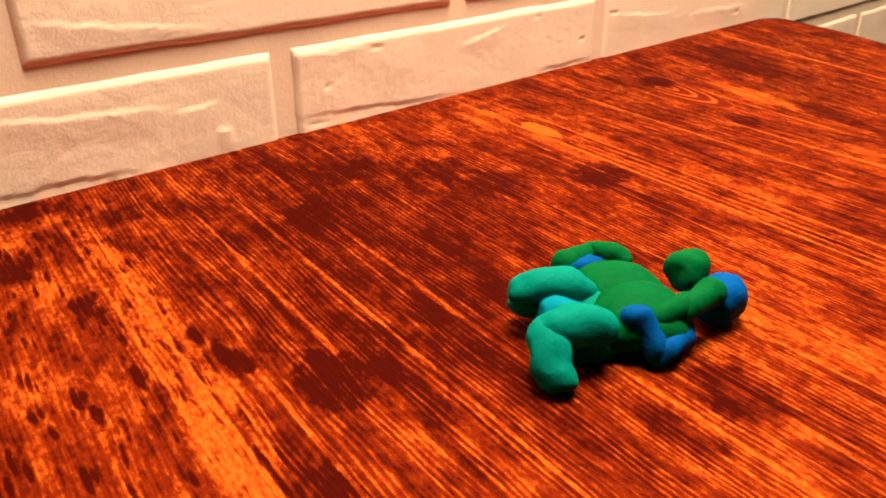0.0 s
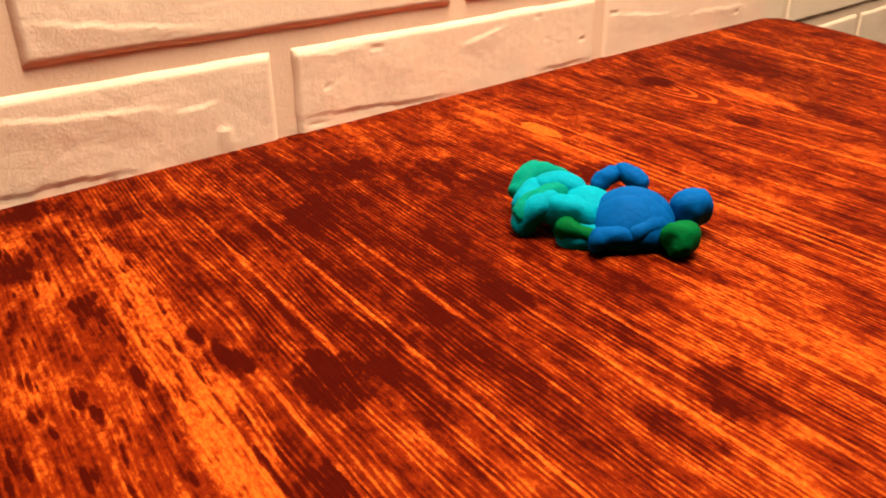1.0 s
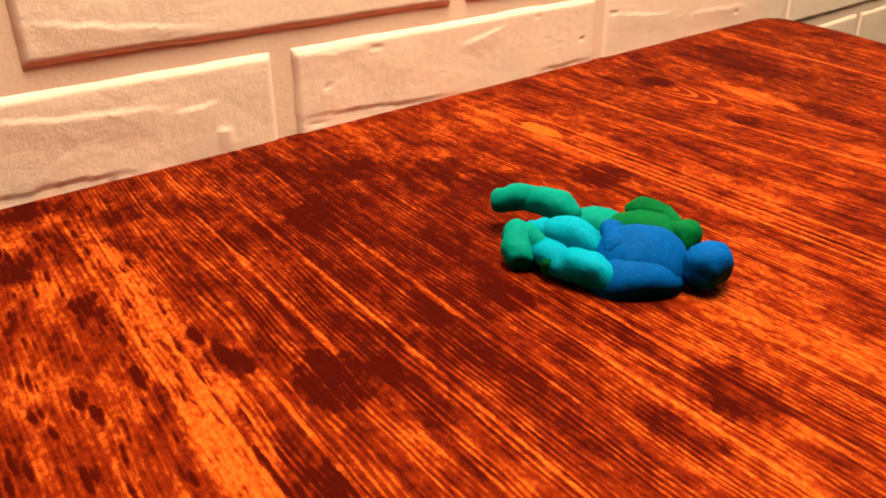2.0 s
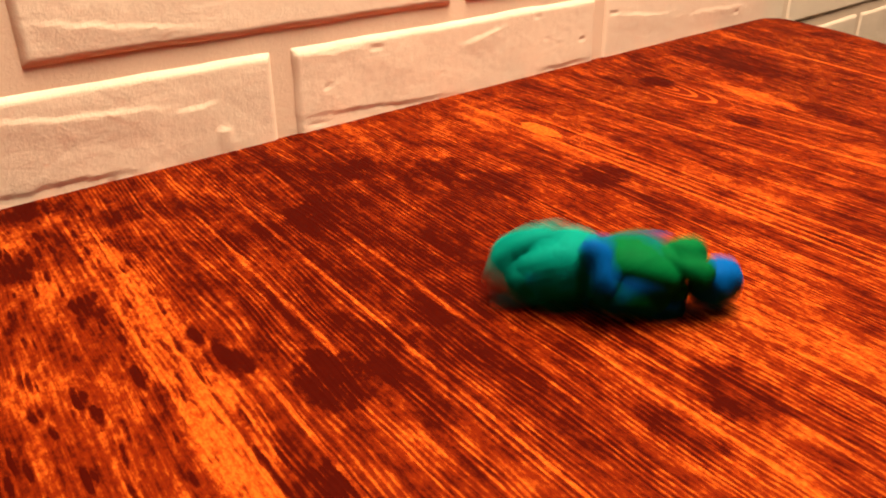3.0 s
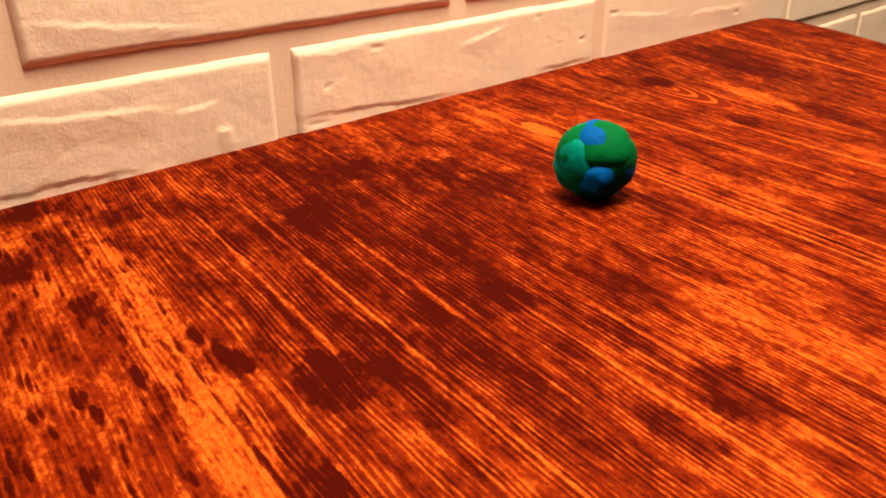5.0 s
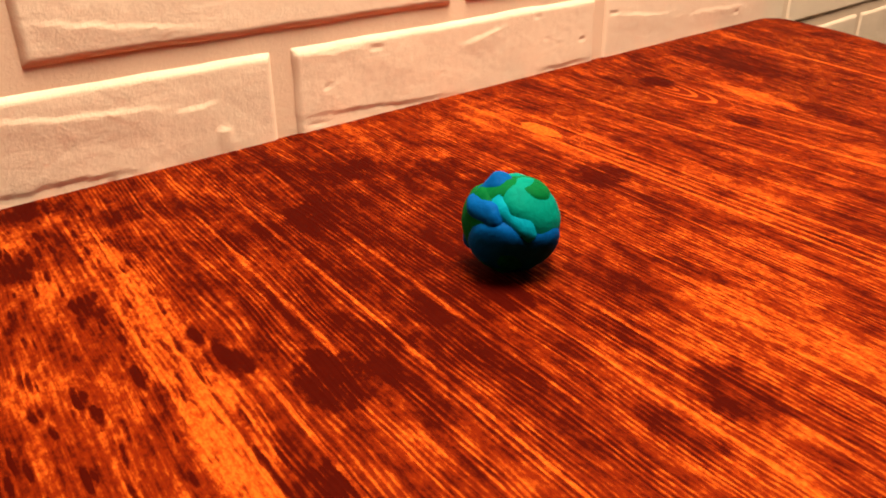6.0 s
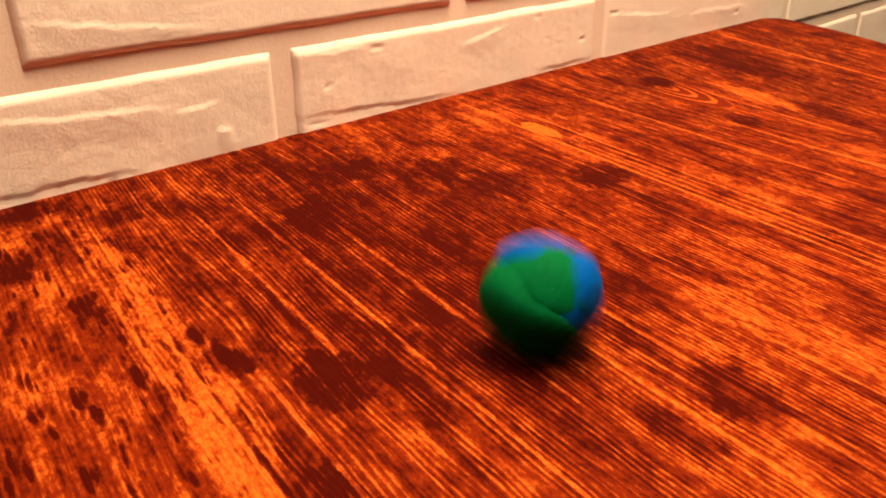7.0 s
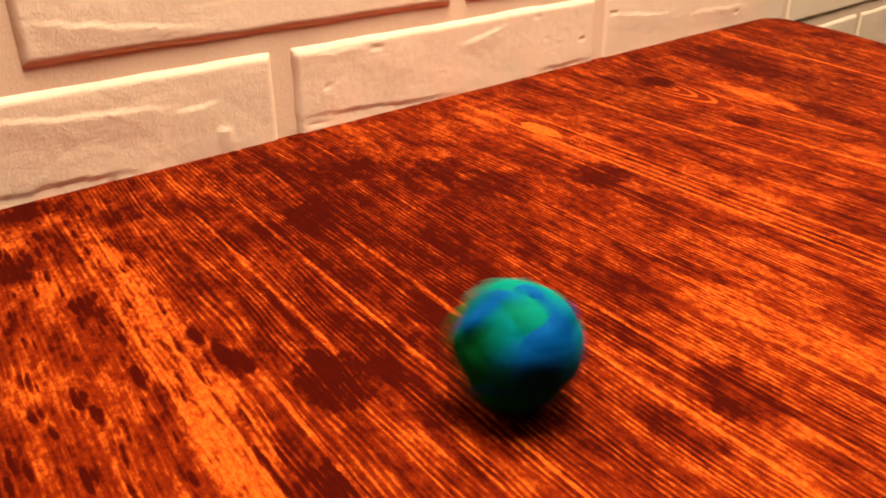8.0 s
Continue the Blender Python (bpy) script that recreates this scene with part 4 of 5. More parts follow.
    go(blue["seat"], [
        (0, -0.0070, -0.0015, 0.0062, 6, 0, -39),
        (1, -0.0097, -0.0003, 0.0061, 11, -3, -29),
        (2, -0.0030, 0.0101, 0.0112, 20, 0, -60),
        (3, -0.0122, -0.0042, 0.0061, 11, -3, -26),
        (4, -0.0084, -0.0016, 0.0061, 11, 0, -45),
        (4.33, -0.0077, 0.0000, 0.0052, 67, -5, -48),
        (4.67, -0.0069, 0.0017, 0.0043, 124, -5, -54),
        (5, -0.0062, 0.0033, 0.0034, 180, 0, -57),
        (5.50, -0.0084, 0.0019, 0.0079, 125, -0, -57),
        (6, -0.0107, 0.0005, 0.0124, 70, 0, -57),
        (7, -0.0085, -0.0019, 0.0141, 60, 0, -57),
        (8, -0.0107, 0.0010, 0.0170, 30, 0, -60),
        (9, 0.0032, 0.0039, 0.0187, -30, 0, -54),
        (9.50, -0.0014, 0.0058, 0.0117, -100, -1, -53),
        (10, -0.0059, 0.0078, 0.0047, -170, 0, -51),
        (10.50, 0.0043, 0.0046, 0.0069, 165, -19, -10),
        (11, 0.0145, 0.0015, 0.0091, 132, -15, 37),
        (11.50, 0.0084, 0.0087, 0.0136, 172, -51, 61),
        (12, 0.0023, 0.0159, 0.0181, -45, -79, -33),
        (12.50, 0.0053, 0.0087, 0.0230, -22, -29, -54),
        (13, 0.0082, 0.0015, 0.0279, -19, 21, -56),
        (13.50, 0.0034, 0.0072, 0.0229, -24, -29, -52),
        (14, -0.0013, 0.0129, 0.0180, -57, -77, -19),
        (15, -0.0025, 0.0119, 0.0178, -64, -77, -13),
        (16, -0.0038, 0.0109, 0.0174, -73, -76, -5),
        (16.50, -0.0005, 0.0014, 0.0131, 174, -42, 62),
        (17, 0.0028, -0.0080, 0.0089, 132, -2, 40),
        (17.50, -0.0014, 0.0006, 0.0130, 178, -39, 59),
        (18, -0.0055, 0.0091, 0.0171, -82, -71, 6),
        (19, -0.0054, 0.0095, 0.0169, -85, -72, 7),
        (20, -0.0055, 0.0093, 0.0170, -84, -72, 6)])
    go(blue["belly"], [
        (0, -0.0050, -0.0002, 0.0061, 6, 0, -39),
        (1, -0.0052, 0.0016, 0.0094, 18, -20, -51),
        (2, -0.0078, 0.0052, 0.0061, 11, 0, -45),
        (3, -0.0097, -0.0025, 0.0092, 20, -5, -47),
        (4, -0.0077, -0.0034, 0.0076, 33, 0, -55),
        (4.33, -0.0061, 0.0025, 0.0083, -18, 1, -56),
        (4.67, -0.0046, 0.0084, 0.0091, -69, 1, -56),
        (5, -0.0030, 0.0143, 0.0098, -120, 0, -57),
        (5.50, -0.0087, 0.0130, 0.0084, -165, -0, -57),
        (6, -0.0144, 0.0117, 0.0071, 150, 0, -57),
        (6.50, -0.0112, 0.0095, 0.0127, 83, -0, -57),
        (7, -0.0080, 0.0074, 0.0183, 15, 0, -57),
        (8, -0.0019, 0.0058, 0.0185, -10, 0, -53),
        (8.50, -0.0018, 0.0083, 0.0128, -80, 0, -54),
        (9, -0.0017, 0.0107, 0.0071, -150, 0, -54),
        (10, -0.0022, 0.0080, 0.0071, -150, 0, -51),
        (10.50, 0.0019, 0.0132, 0.0127, -150, 50, -52),
        (11, 0.0061, 0.0185, 0.0182, 36, 80, 134),
        (11.50, 0.0041, 0.0138, 0.0125, -154, 60, -37),
        (12, 0.0021, 0.0091, 0.0067, -165, 21, -26),
        (12.50, 0.0055, 0.0033, 0.0077, 169, -4, 3),
        (13, 0.0090, -0.0026, 0.0088, 134, -11, 41),
        (13.50, 0.0036, 0.0017, 0.0078, 168, -3, 4),
        (14, -0.0018, 0.0059, 0.0068, -167, 23, -24),
        (15, -0.0033, 0.0045, 0.0067, -169, 24, -25),
        (16, -0.0049, 0.0032, 0.0066, -172, 24, -27),
        (16.50, -0.0050, 0.0065, 0.0118, -175, 60, -54),
        (17, -0.0052, 0.0098, 0.0169, 84, 73, -175),
        (17.50, -0.0062, 0.0053, 0.0119, -179, 61, -56),
        (18, -0.0071, 0.0008, 0.0069, -177, 27, -27),
        (19, -0.0072, 0.0010, 0.0067, -177, 25, -29),
        (20, -0.0071, 0.0009, 0.0068, -177, 26, -28)])
    go(blue["head"], [
        (0, 0.0177, -0.0207, 0.0074, 0, 0, 0),
        (1, 0.0127, -0.0220, 0.0110, 0, 0, 0),
        (2, 0.0226, -0.0177, 0.0100, 0, 0, 0),
        (3, 0.0241, -0.0189, 0.0100, 0, 0, 0),
        (4, 0.0084, -0.0299, 0.0080, 0, 0, 0),
        (5, 0.0204, -0.0224, 0.0085, 0, 0, 0),
        (6, 0.0142, -0.0261, 0.0090, 0, 0, 0),
        (7, 0.0102, -0.0239, 0.0131, 0, 0, 0),
        (8, 0.0131, -0.0195, 0.0153, 0, 0, 0),
        (9, 0.0136, -0.0218, 0.0151, 0, 0, 0),
        (10, -0.0096, -0.0030, 0.0152, 0, 0, 0),
        (11, 0.0007, -0.0002, 0.0125, 0, 0, 0),
        (12, 0.0010, 0.0102, 0.0203, 0, 0, 0),
        (13, -0.0021, 0.0083, 0.0188, 0, 0, 0),
        (14, -0.0023, 0.0089, 0.0125, 0, 0, 0),
        (15, 0.0017, 0.0079, 0.0216, 0, 0, 0),
        (16, 0.0005, 0.0070, 0.0213, 0, 0, 0),
        (17, -0.0068, 0.0051, 0.0120, 0, 0, 0),
        (18, -0.0008, 0.0055, 0.0208, 0, 0, 0),
        (19, -0.0009, 0.0058, 0.0207, 0, 0, 0),
        (20, -0.0008, 0.0057, 0.0207, 0, 0, 0)])
    go(blue["upper_arm far"], [
        (0, 0.0112, 0.0118, 0.0077, 0, -26, 161),
        (1, 0.0123, -0.0065, 0.0166, 0, -14, 126),
        (2, 0.0290, 0.0134, 0.0126, 0, -4, 90),
        (3, 0.0198, -0.0003, 0.0147, 0, -6, 109),
        (4, -0.0045, -0.0085, 0.0113, 0, -7, 168),
        (4.50, 0.0024, -0.0060, 0.0117, -43, -30, -122),
        (5, 0.0092, -0.0034, 0.0120, -80, 0, -57),
        (5.50, 0.0023, -0.0041, 0.0140, -24, -4, -29),
        (6, -0.0047, -0.0048, 0.0161, 28, -29, -15),
        (7, -0.0016, -0.0131, 0.0143, 60, -9, -52),
        (8, 0.0086, -0.0200, 0.0155, 31, 13, -41),
        (8.33, 0.0079, -0.0163, 0.0116, 81, 5, -40),
        (8.67, 0.0072, -0.0127, 0.0076, 130, -1, -46),
        (9, 0.0065, -0.0090, 0.0037, 180, 0, -54),
        (9.50, 0.0024, 0.0011, 0.0118, -110, 1, -52),
        (10, -0.0017, 0.0112, 0.0198, -40, 0, -51),
        (10.33, 0.0005, 0.0128, 0.0171, -77, 31, -41),
        (10.67, 0.0026, 0.0143, 0.0145, -133, 59, -63),
        (11, 0.0048, 0.0159, 0.0118, 138, 52, -120),
        (11.50, 0.0056, 0.0143, 0.0173, -97, 51, -22),
        (12, 0.0064, 0.0127, 0.0228, -53, -4, -17),
        (12.50, 0.0024, 0.0118, 0.0173, -101, 52, -23),
        (13, -0.0017, 0.0110, 0.0118, 134, 49, -118),
        (13.50, 0.0008, 0.0105, 0.0172, -101, 53, -22),
        (14, 0.0032, 0.0100, 0.0226, -55, -2, -14),
        (14.50, 0.0063, 0.0047, 0.0216, -70, -31, -66),
        (15, 0.0094, -0.0007, 0.0207, -42, -58, -142),
        (16, 0.0080, -0.0018, 0.0206, -40, -60, -144),
        (16.50, 0.0051, -0.0040, 0.0237, -43, -12, -110),
        (17, 0.0022, -0.0062, 0.0267, -18, 30, -74),
        (17.50, -0.0040, -0.0092, 0.0226, 34, -9, -27),
        (18, -0.0102, -0.0122, 0.0184, 67, -68, -15),
        (19, -0.0069, -0.0138, 0.0180, 72, -70, 0),
        (20, -0.0115, -0.0112, 0.0181, 60, -76, -14)])
    go(blue["upper_arm near"], [
        (0, -0.0098, -0.0220, 0.0044, 0, 5, 177),
        (1, 0.0206, -0.0026, 0.0043, 0, 7, 152),
        (2, -0.0009, -0.0134, 0.0070, 0, 11, 155),
        (3, 0.0082, -0.0112, 0.0040, 0, 0, 155),
        (4, -0.0021, -0.0173, 0.0044, 0, 4, 160),
        (5, -0.0041, -0.0086, 0.0050, 0, 0, 145),
        (6, -0.0073, -0.0178, 0.0144, 0, -4, 136),
        (7, -0.0110, -0.0186, 0.0173, -31, -11, 134),
        (8, 0.0060, -0.0147, 0.0076, -28, 3, 153),
        (8.50, 0.0009, -0.0081, 0.0135, -14, 20, -167),
        (9, -0.0042, -0.0015, 0.0195, 9, 23, -122),
        (9.50, -0.0054, -0.0022, 0.0116, 87, 35, -76),
        (10, -0.0066, -0.0028, 0.0037, 150, 0, -51),
        (10.33, -0.0011, 0.0032, 0.0101, -157, 10, -40),
        (10.67, 0.0044, 0.0091, 0.0166, -104, 7, -26),
        (11, 0.0099, 0.0151, 0.0230, -52, -6, -20),
        (11.50, 0.0117, 0.0089, 0.0221, -64, -31, -72),
        (12, 0.0135, 0.0027, 0.0213, -41, -53, -144),
        (12.50, 0.0089, 0.0068, 0.0220, -66, -30, -69),
        (13, 0.0042, 0.0109, 0.0227, -54, -3, -15),
        (13.50, -0.0025, 0.0067, 0.0229, 6, -19, -63),
        (14, -0.0092, 0.0025, 0.0230, 58, 13, -102),
        (14.50, -0.0097, -0.0014, 0.0176, 94, -35, -93),
        (15, -0.0102, -0.0052, 0.0122, -175, -69, -156),
        (16, -0.0116, -0.0049, 0.0117, 121, -38, -86),
        (16.33, -0.0079, -0.0009, 0.0149, 47, -54, -44),
        (16.67, -0.0041, 0.0032, 0.0182, -20, -31, -12),
        (17, -0.0004, 0.0072, 0.0214, -62, 1, -16),
        (17.50, -0.0053, 0.0029, 0.0241, -25, -19, -22),
        (18, -0.0102, -0.0013, 0.0267, 19, -31, -41),
        (19, -0.0055, -0.0061, 0.0281, 12, 19, -85),
        (19.50, -0.0079, -0.0031, 0.0273, 17, -10, -57),
        (20, -0.0104, -0.0001, 0.0265, 6, -37, -24)])
    go(blue["forearm far"], [
        (0, 0.0017, 0.0164, 0.0100, 0, 0, 149),
        (0.33, 0.0039, 0.0122, 0.0133, 40, -41, 137),
        (0.67, 0.0062, 0.0081, 0.0166, 122, -52, 75),
        (1, 0.0084, 0.0039, 0.0199, 175, -16, 46),
        (1.33, 0.0133, 0.0088, 0.0175, 133, -63, 76),
        (1.67, 0.0183, 0.0136, 0.0151, 26, -47, 172),
        (2, 0.0232, 0.0185, 0.0127, 0, 3, -177),
        (2.50, 0.0195, 0.0152, 0.0155, -5, -8, 137),
        (3, 0.0159, 0.0118, 0.0184, 0, -19, 89),
        (4, -0.0052, -0.0039, 0.0128, 0, -8, 38),
        (4.33, -0.0072, -0.0017, 0.0098, 46, -37, 11),
        (4.67, -0.0093, 0.0005, 0.0069, 109, -33, -36),
        (5, -0.0113, 0.0027, 0.0039, 150, 0, -57),
        (5.50, -0.0054, -0.0083, 0.0079, 113, -0, -57),
        (6, 0.0004, -0.0194, 0.0120, 75, 0, -57),
        (6.50, 0.0015, -0.0121, 0.0080, 128, -0, -57),
        (7, 0.0027, -0.0048, 0.0039, 180, 0, -57),
        (7.33, 0.0044, -0.0060, 0.0058, 170, 58, -62),
        (7.67, 0.0062, -0.0072, 0.0076, 11, 62, 142),
        (8, 0.0079, -0.0084, 0.0095, 0, 4, 135),
        (8.33, 0.0065, -0.0028, 0.0082, -21, -43, 175),
        (8.67, 0.0051, 0.0027, 0.0070, -95, -46, -97),
        (9, 0.0037, 0.0083, 0.0057, -120, 0, -54),
        (10, 0.0020, 0.0031, 0.0039, -150, 0, -51),
        (10.50, 0.0093, 0.0039, 0.0127, -119, -43, -75),
        (11, 0.0165, 0.0048, 0.0215, -41, -51, -148),
        (11.50, 0.0151, 0.0046, 0.0168, 57, -85, 122),
        (12, 0.0137, 0.0045, 0.0120, 133, -49, 54),
        (12.50, 0.0126, 0.0028, 0.0165, 86, -85, 95),
        (13, 0.0116, 0.0012, 0.0210, -42, -55, -141),
        (14, 0.0106, 0.0004, 0.0208, -43, -56, -140),
        (14.50, 0.0097, 0.0005, 0.0161, 107, -84, 76),
        (15, 0.0088, 0.0006, 0.0114, 135, -45, 55),
        (16, 0.0073, -0.0007, 0.0112, 135, -43, 54),
        (16.50, 0.0069, -0.0017, 0.0157, 115, -79, 67),
        (17, 0.0066, -0.0028, 0.0202, -38, -64, -146),
        (17.50, 0.0001, -0.0078, 0.0176, 132, -73, -3),
        (18, -0.0063, -0.0129, 0.0151, 99, -34, -23),
        (19, -0.0063, -0.0126, 0.0148, 104, -48, -27),
        (20, -0.0051, -0.0131, 0.0152, 103, -57, -22)])
    go(blue["forearm near"], [
        (0, -0.0156, -0.0181, 0.0084, 0, -50, 98),
        (1, 0.0118, 0.0040, 0.0039, 0, 0, 135),
        (2, -0.0105, -0.0081, 0.0057, 0, 3, 148),
        (3, -0.0017, -0.0063, 0.0040, 0, 0, 153),
        (4, -0.0112, -0.0114, 0.0040, 0, 0, 135),
        (4.50, -0.0131, -0.0079, 0.0111, -25, -25, 104),
        (5, -0.0150, -0.0044, 0.0181, -38, -58, 76),
        (6, -0.0102, -0.0065, 0.0187, -29, -30, 61),
        (7, -0.0124, -0.0100, 0.0206, -30, -30, 62),
        (7.50, -0.0041, -0.0118, 0.0149, -37, -11, 106),
        (8, 0.0041, -0.0136, 0.0092, -29, 7, 147),
        (8.50, 0.0044, -0.0119, 0.0149, -9, 19, -148),
        (9, 0.0047, -0.0103, 0.0207, 10, 6, -84),
        (9.33, 0.0036, -0.0083, 0.0151, 66, 17, -73),
        (9.67, 0.0024, -0.0062, 0.0095, 125, 15, -57),
        (10, 0.0013, -0.0042, 0.0039, 180, 0, -51),
        (10.50, 0.0092, 0.0013, 0.0081, 173, -34, -13),
        (11, 0.0171, 0.0067, 0.0123, 131, -51, 53),
        (11.33, 0.0136, 0.0085, 0.0115, 107, -25, 106),
        (11.67, 0.0102, 0.0103, 0.0107, 112, 6, 143),
        (12, 0.0067, 0.0121, 0.0099, 137, 27, -172),
        (12.50, 0.0091, 0.0075, 0.0108, 111, -9, 126),
        (13, 0.0114, 0.0029, 0.0117, 135, -48, 55),
        (13.33, 0.0064, 0.0044, 0.0166, -177, -77, 47),
        (13.67, 0.0013, 0.0058, 0.0214, -34, -67, -57),
        (14, -0.0037, 0.0073, 0.0263, 0, -38, -48),
        (14.50, -0.0052, 0.0007, 0.0255, 11, -40, -14),
        (15, -0.0066, -0.0060, 0.0247, 18, -47, 22),
        (15.33, -0.0044, -0.0018, 0.0195, 118, -72, -95),
        (15.67, -0.0022, 0.0023, 0.0144, 150, -27, -146),
        (16, 0.0000, 0.0065, 0.0092, 141, 21, -169),
        (16.33, 0.0018, 0.0036, 0.0097, 121, 5, 145),
        (16.67, 0.0037, 0.0007, 0.0103, 118, -19, 104),
        (17, 0.0055, -0.0022, 0.0108, 136, -39, 53),
        (17.33, 0.0016, -0.0021, 0.0167, 96, -9, 35),
        (17.67, -0.0024, -0.0019, 0.0225, 50, 1, 2),
        (18, -0.0063, -0.0018, 0.0284, 6, -15, -28),
        (19, -0.0010, -0.0039, 0.0286, -3, 13, -57),
        (20, -0.0012, -0.0076, 0.0274, -3, 28, -79)])
    go(blue["thigh far"], [
        (0, -0.0062, -0.0036, 0.0045, 0, -3, 136),
        (1, 0.0025, 0.0158, 0.0159, 0, -23, 100),
        (2, -0.0008, 0.0246, 0.0123, 0, 3, 113),
        (3, -0.0002, 0.0126, 0.0137, 0, -4, 106),
        (4, -0.0101, 0.0104, 0.0106, 0, 1, 97),
        (4.33, -0.0090, 0.0107, 0.0089, -28, 51, 68),
        (4.67, -0.0079, 0.0109, 0.0073, -123, 50, -28),
        (5, -0.0068, 0.0112, 0.0056, -150, 0, -57),
        (5.33, -0.0094, 0.0102, 0.0082, 160, -4, -59),
        (5.67, -0.0119, 0.0091, 0.0108, 110, -8, -56),
        (6, -0.0145, 0.0081, 0.0134, 60, -9, -52),
        (6.33, -0.0148, 0.0072, 0.0150, 50, 32, -97),
        (6.67, -0.0150, 0.0062, 0.0167, -2, 44, -173),
        (7, -0.0153, 0.0053, 0.0183, -31, 10, 130),
        (7.33, -0.0132, 0.0046, 0.0165, -28, -26, 94),
        (7.67, -0.0112, 0.0040, 0.0147, 8, -50, 36),
        (8, -0.0091, 0.0033, 0.0129, 53, -34, -31),
        (8.50, -0.0043, 0.0074, 0.0122, -14, -10, -31),
        (9, 0.0005, 0.0116, 0.0115, -80, 0, -54),
        (9.50, -0.0013, 0.0053, 0.0086, -135, -1, -53),
        (10, -0.0030, -0.0010, 0.0056, 170, 0, -51),
        (10.33, 0.0007, 0.0016, 0.0124, 113, 2, -50),
        (10.67, 0.0045, 0.0041, 0.0191, 56, 4, -52),
        (11, 0.0082, 0.0067, 0.0259, -1, 4, -54),
        (12, 0.0054, 0.0043, 0.0275, -2, 5, -48),
        (12.33, 0.0049, 0.0058, 0.0220, -29, 53, -36),
        (12.67, 0.0043, 0.0074, 0.0164, 175, 74, -164),
        (13, 0.0038, 0.0089, 0.0109, 137, 25, -169),
        (13.33, 0.0054, 0.0066, 0.0114, 115, 5, 146),
        (13.67, 0.0071, 0.0043, 0.0119, 112, -24, 108),
        (14, 0.0087, 0.0020, 0.0124, 135, -47, 55),
        (14.33, 0.0062, 0.0035, 0.0118, 113, -24, 108),
        (14.67, 0.0037, 0.0051, 0.0113, 117, 4, 147),
        (15, 0.0012, 0.0066, 0.0107, 139, 23, -168),
        (16, 0.0008, 0.0076, 0.0148, -159, 77, -84),
        (16.50, 0.0017, 0.0002, 0.0193, -75, 56, -63),
        (17, 0.0026, -0.0071, 0.0238, -28, 40, -85),
        (17.50, -0.0014, -0.0066, 0.0239, 14, 14, -11),
        (18, -0.0053, -0.0061, 0.0241, 8, -31, 43),
        (19, -0.0030, -0.0097, 0.0219, 36, -46, 45),
        (20, -0.0060, -0.0055, 0.0241, 5, -31, 40)])
    go(blue["thigh near"], [
        (0, -0.0032, -0.0023, 0.0045, 0, 0, 129),
        (1, -0.0148, 0.0036, 0.0093, 0, -13, 99),
        (2, -0.0108, 0.0130, 0.0097, 0, 1, 108),
        (3, -0.0196, -0.0046, 0.0107, 0, -10, 103),
        (4, -0.0177, -0.0018, 0.0058, 0, -2, 101),
        (5, -0.0117, 0.0124, 0.0050, 0, 0, 127),
        (6, -0.0202, 0.0040, 0.0155, -28, 8, 149),
        (7, -0.0172, -0.0055, 0.0104, -30, -3, 127),
        (7.33, -0.0115, 0.0002, 0.0105, -43, -24, -175),
        (7.67, -0.0057, 0.0059, 0.0107, -70, -22, -110),
        (8, 0.0000, 0.0116, 0.0108, -80, 0, -53),
        (8.50, -0.0072, 0.0124, 0.0082, -145, 0, -54),
        (9, -0.0143, 0.0133, 0.0056, 150, 0, -54),
        (10, 0.0037, -0.0011, 0.0056, -150, 0, -51),
        (10.50, 0.0069, 0.0061, 0.0084, -175, 34, -103),
        (11, 0.0101, 0.0133, 0.0112, 136, 29, -174),
        (12, 0.0070, 0.0127, 0.0156, -128, 80, -55),
        (13, 0.0045, 0.0109, 0.0155, -139, 80, -63),
        (14, 0.0026, 0.0079, 0.0109, 137, 24, -168),
        (15, 0.0021, 0.0087, 0.0151, -152, 79, -76),
        (15.33, 0.0037, 0.0063, 0.0156, -122, 32, -53),
        (15.67, 0.0052, 0.0040, 0.0160, -113, -15, -56),
        (16, 0.0068, 0.0016, 0.0165, -91, -61, -75),
        (16.33, 0.0039, 0.0023, 0.0144, -122, -14, -85),
        (16.67, 0.0009, 0.0031, 0.0122, -162, 20, -118),
        (17, -0.0020, 0.0038, 0.0101, 143, 18, -168),
        (17.33, 0.0004, 0.0016, 0.0132, 97, -7, 163),
        (17.67, 0.0028, -0.0006, 0.0162, 55, -45, 159),
        (18, 0.0052, -0.0028, 0.0193, -41, -65, -140),
        (19, 0.0048, -0.0028, 0.0194, -38, -65, -145),
        (20, 0.0050, -0.0028, 0.0194, -40, -65, -143)])
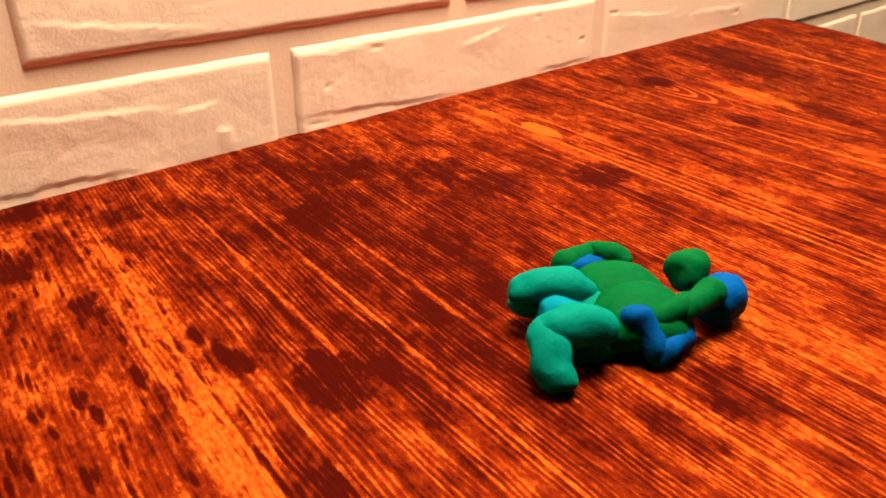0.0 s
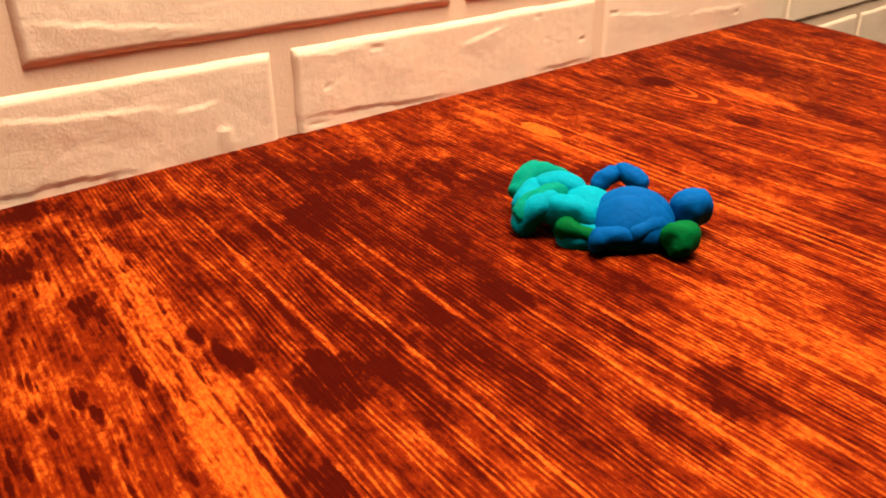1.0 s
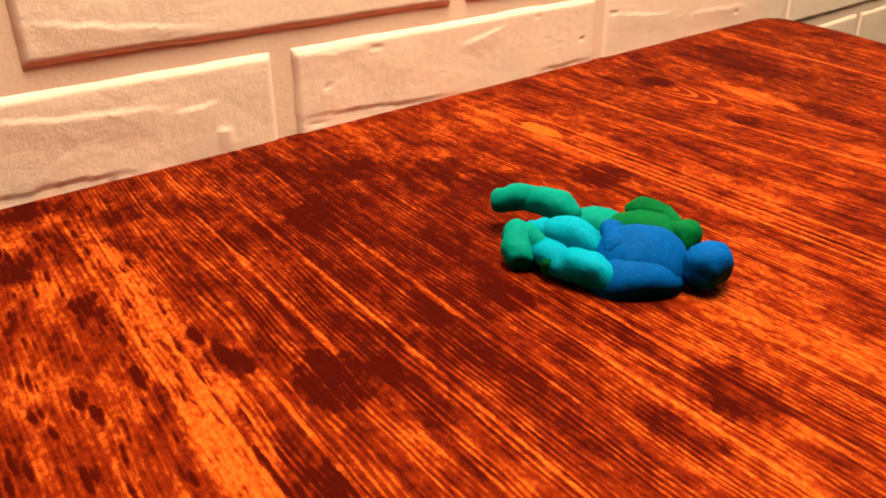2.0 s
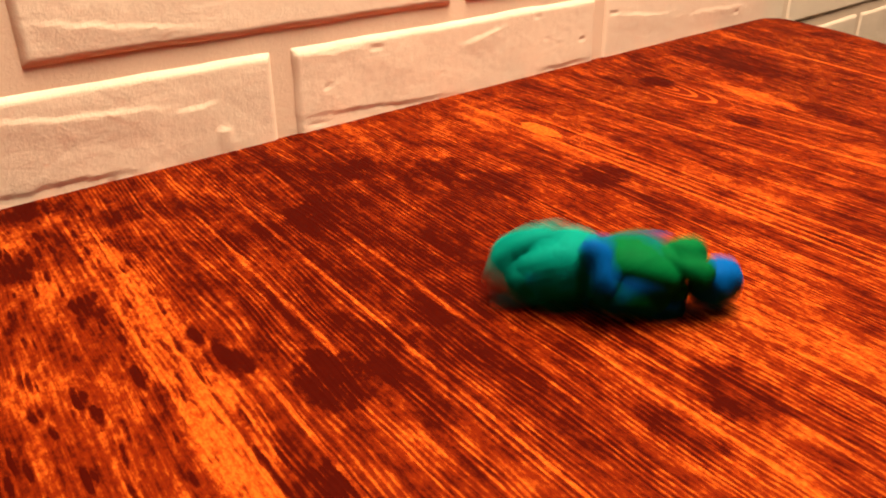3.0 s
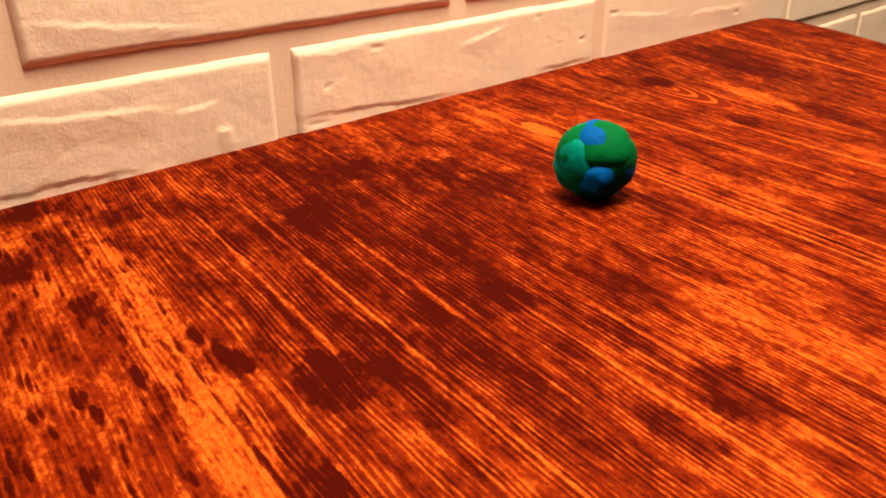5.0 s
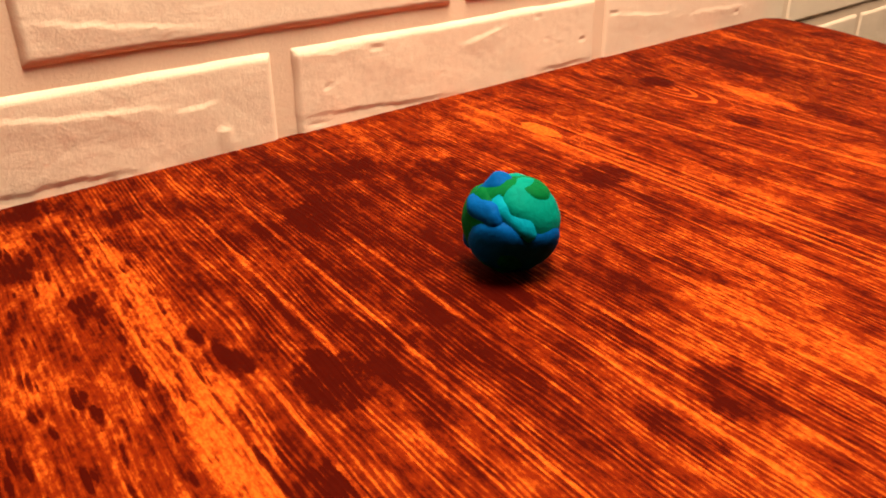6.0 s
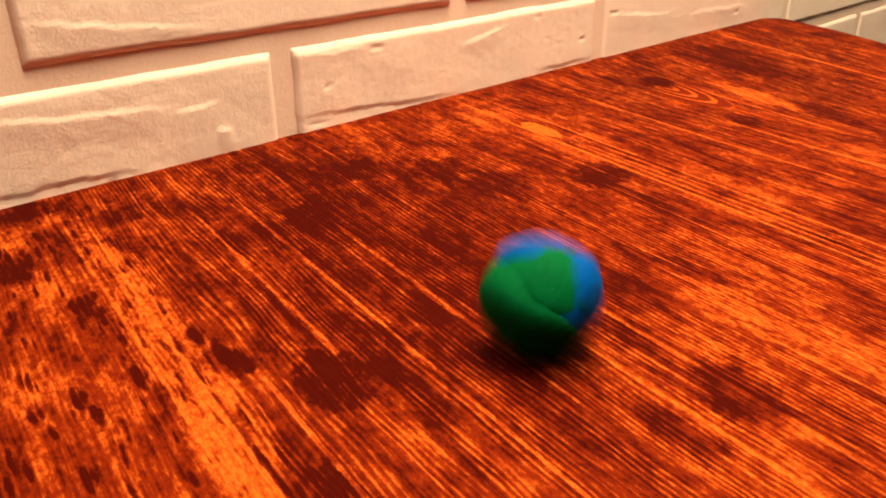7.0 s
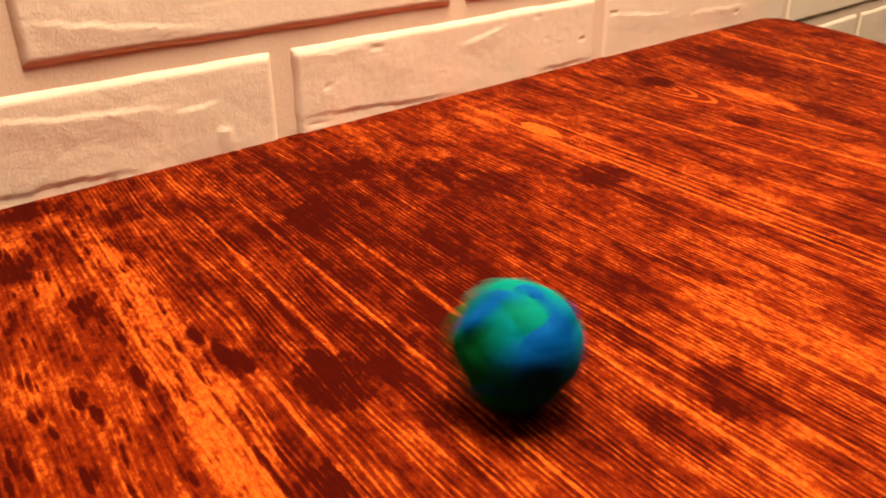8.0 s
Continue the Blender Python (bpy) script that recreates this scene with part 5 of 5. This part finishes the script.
    go(blue["shin far"], [
        (0, -0.0195, 0.0034, 0.0077, 0, -12, 153),
        (0.50, -0.0039, 0.0151, 0.0090, -8, 3, -152),
        (1, 0.0117, 0.0268, 0.0104, 0, 18, -96),
        (1.50, 0.0017, 0.0285, 0.0103, 0, 18, -134),
        (2, -0.0084, 0.0303, 0.0102, 0, 19, -172),
        (2.50, -0.0015, 0.0287, 0.0086, 1, 16, -119),
        (3, 0.0054, 0.0272, 0.0070, 0, 14, -67),
        (3.33, -0.0001, 0.0254, 0.0073, -6, 18, -15),
        (3.67, -0.0057, 0.0237, 0.0076, -6, 25, 38),
        (4, -0.0112, 0.0219, 0.0079, 0, 29, 94),
        (4.33, -0.0106, 0.0173, 0.0070, -42, 75, 61),
        (4.67, -0.0099, 0.0128, 0.0061, -165, 49, -54),
        (5, -0.0093, 0.0082, 0.0052, 180, 0, -57),
        (6, -0.0087, 0.0175, 0.0052, -150, 0, -57),
        (7, -0.0074, 0.0215, 0.0062, -120, 0, -57),
        (7.50, -0.0125, 0.0200, 0.0057, -165, -1, -55),
        (8, -0.0175, 0.0185, 0.0052, 150, 0, -53),
        (9, -0.0075, 0.0168, 0.0052, -150, 0, -54),
        (10, -0.0059, 0.0167, 0.0067, -120, 0, -51),
        (10.50, 0.0024, 0.0160, 0.0112, -120, 40, -50),
        (11, 0.0108, 0.0153, 0.0158, -118, 79, -48),
        (11.33, 0.0115, 0.0124, 0.0163, -113, 32, -53),
        (11.67, 0.0122, 0.0094, 0.0169, -105, -15, -61),
        (12, 0.0129, 0.0065, 0.0174, -80, -58, -86),
        (13, 0.0107, 0.0049, 0.0171, -84, -58, -81),
        (13.33, 0.0055, 0.0019, 0.0188, -31, -27, -111),
        (13.67, 0.0004, -0.0011, 0.0206, -0, 11, -107),
        (14, -0.0048, -0.0041, 0.0223, 44, 39, -79),
        (14.33, -0.0004, -0.0018, 0.0204, -0, 10, -108),
        (14.67, 0.0040, 0.0005, 0.0186, -31, -29, -111),
        (15, 0.0084, 0.0028, 0.0167, -88, -60, -77),
        (15.33, 0.0053, 0.0019, 0.0167, -68, -34, -140),
        (15.67, 0.0022, 0.0010, 0.0168, -81, -8, 177),
        (16, -0.0009, 0.0001, 0.0168, -108, 2, 130),
        (16.33, -0.0008, 0.0022, 0.0159, -77, 24, 91),
        (16.67, -0.0008, 0.0043, 0.0151, -64, 60, 54),
        (17, -0.0007, 0.0064, 0.0142, -170, 74, -95),
        (17.33, 0.0010, 0.0035, 0.0133, 86, 45, 134),
        (17.67, 0.0026, 0.0006, 0.0124, 96, -5, 105),
        (18, 0.0043, -0.0023, 0.0115, 138, -38, 55),
        (19, 0.0040, -0.0024, 0.0116, 136, -38, 54),
        (20, 0.0041, -0.0024, 0.0116, 137, -38, 54)])
    go(blue["shin near"], [
        (0, -0.0104, 0.0081, 0.0045, 0, 0, 127),
        (0.33, -0.0112, 0.0069, 0.0052, -9, 6, -178),
        (0.67, -0.0120, 0.0058, 0.0060, -10, 17, -122),
        (1, -0.0128, 0.0046, 0.0067, 0, 23, -63),
        (1.33, -0.0138, 0.0103, 0.0073, 9, 29, -110),
        (1.67, -0.0149, 0.0161, 0.0079, 10, 39, -160),
        (2, -0.0159, 0.0218, 0.0085, 0, 45, 143),
        (2.33, -0.0159, 0.0159, 0.0079, 12, 37, -158),
        (2.67, -0.0159, 0.0100, 0.0072, 11, 24, -107),
        (3, -0.0159, 0.0041, 0.0066, 0, 17, -60),
        (3.50, -0.0169, 0.0071, 0.0060, 5, 10, 9),
        (4, -0.0178, 0.0101, 0.0055, 0, 3, 76),
        (5, -0.0203, 0.0203, 0.0050, 0, 0, 128),
        (5.33, -0.0161, 0.0168, 0.0051, 4, 60, 130),
        (5.67, -0.0119, 0.0132, 0.0051, 176, 60, -59),
        (6, -0.0077, 0.0097, 0.0052, 180, 0, -57),
        (6.50, -0.0054, 0.0129, 0.0080, -130, -0, -57),
        (7, -0.0030, 0.0161, 0.0108, -80, 0, -57),
        (8, -0.0079, 0.0171, 0.0052, -150, 0, -53),
        (9, -0.0067, 0.0092, 0.0052, 180, 0, -54),
        (9.50, -0.0043, 0.0112, 0.0089, -130, 1, -53),
        (10, -0.0018, 0.0133, 0.0126, -80, 0, -51),
        (11, 0.0163, 0.0086, 0.0177, -77, -57, -92),
        (11.33, 0.0125, 0.0074, 0.0174, -69, -28, -144),
        (11.67, 0.0088, 0.0063, 0.0172, -86, -4, 175),
        (12, 0.0050, 0.0051, 0.0169, -115, 2, 129),
        (13, 0.0029, 0.0032, 0.0169, -113, 1, 131),
        (13.33, 0.0031, 0.0055, 0.0164, -81, 19, 91),
        (13.67, 0.0033, 0.0078, 0.0158, -63, 53, 56),
        (14, 0.0035, 0.0101, 0.0153, -145, 80, -69),
        (14.33, 0.0025, 0.0071, 0.0158, -61, 54, 57),
        (14.67, 0.0015, 0.0041, 0.0164, -78, 21, 92),
        (15, 0.0005, 0.0011, 0.0169, -110, 2, 131),
        (15.50, -0.0001, 0.0004, 0.0165, -60, 53, 151),
        (16, -0.0008, -0.0004, 0.0162, 45, 43, -126),
        (16.33, 0.0013, -0.0001, 0.0161, 12, 2, -143),
        (16.67, 0.0033, 0.0001, 0.0161, -17, -41, -136),
        (17, 0.0054, 0.0004, 0.0160, -99, -63, -69),
        (17.33, 0.0028, 0.0014, 0.0140, -127, -16, -83),
        (17.67, 0.0003, 0.0024, 0.0120, -165, 17, -116),
        (18, -0.0023, 0.0034, 0.0100, 142, 16, -166),
        (19, -0.0023, 0.0036, 0.0099, 143, 17, -167),
        (20, -0.0023, 0.0035, 0.0099, 143, 16, -167)])


motions()
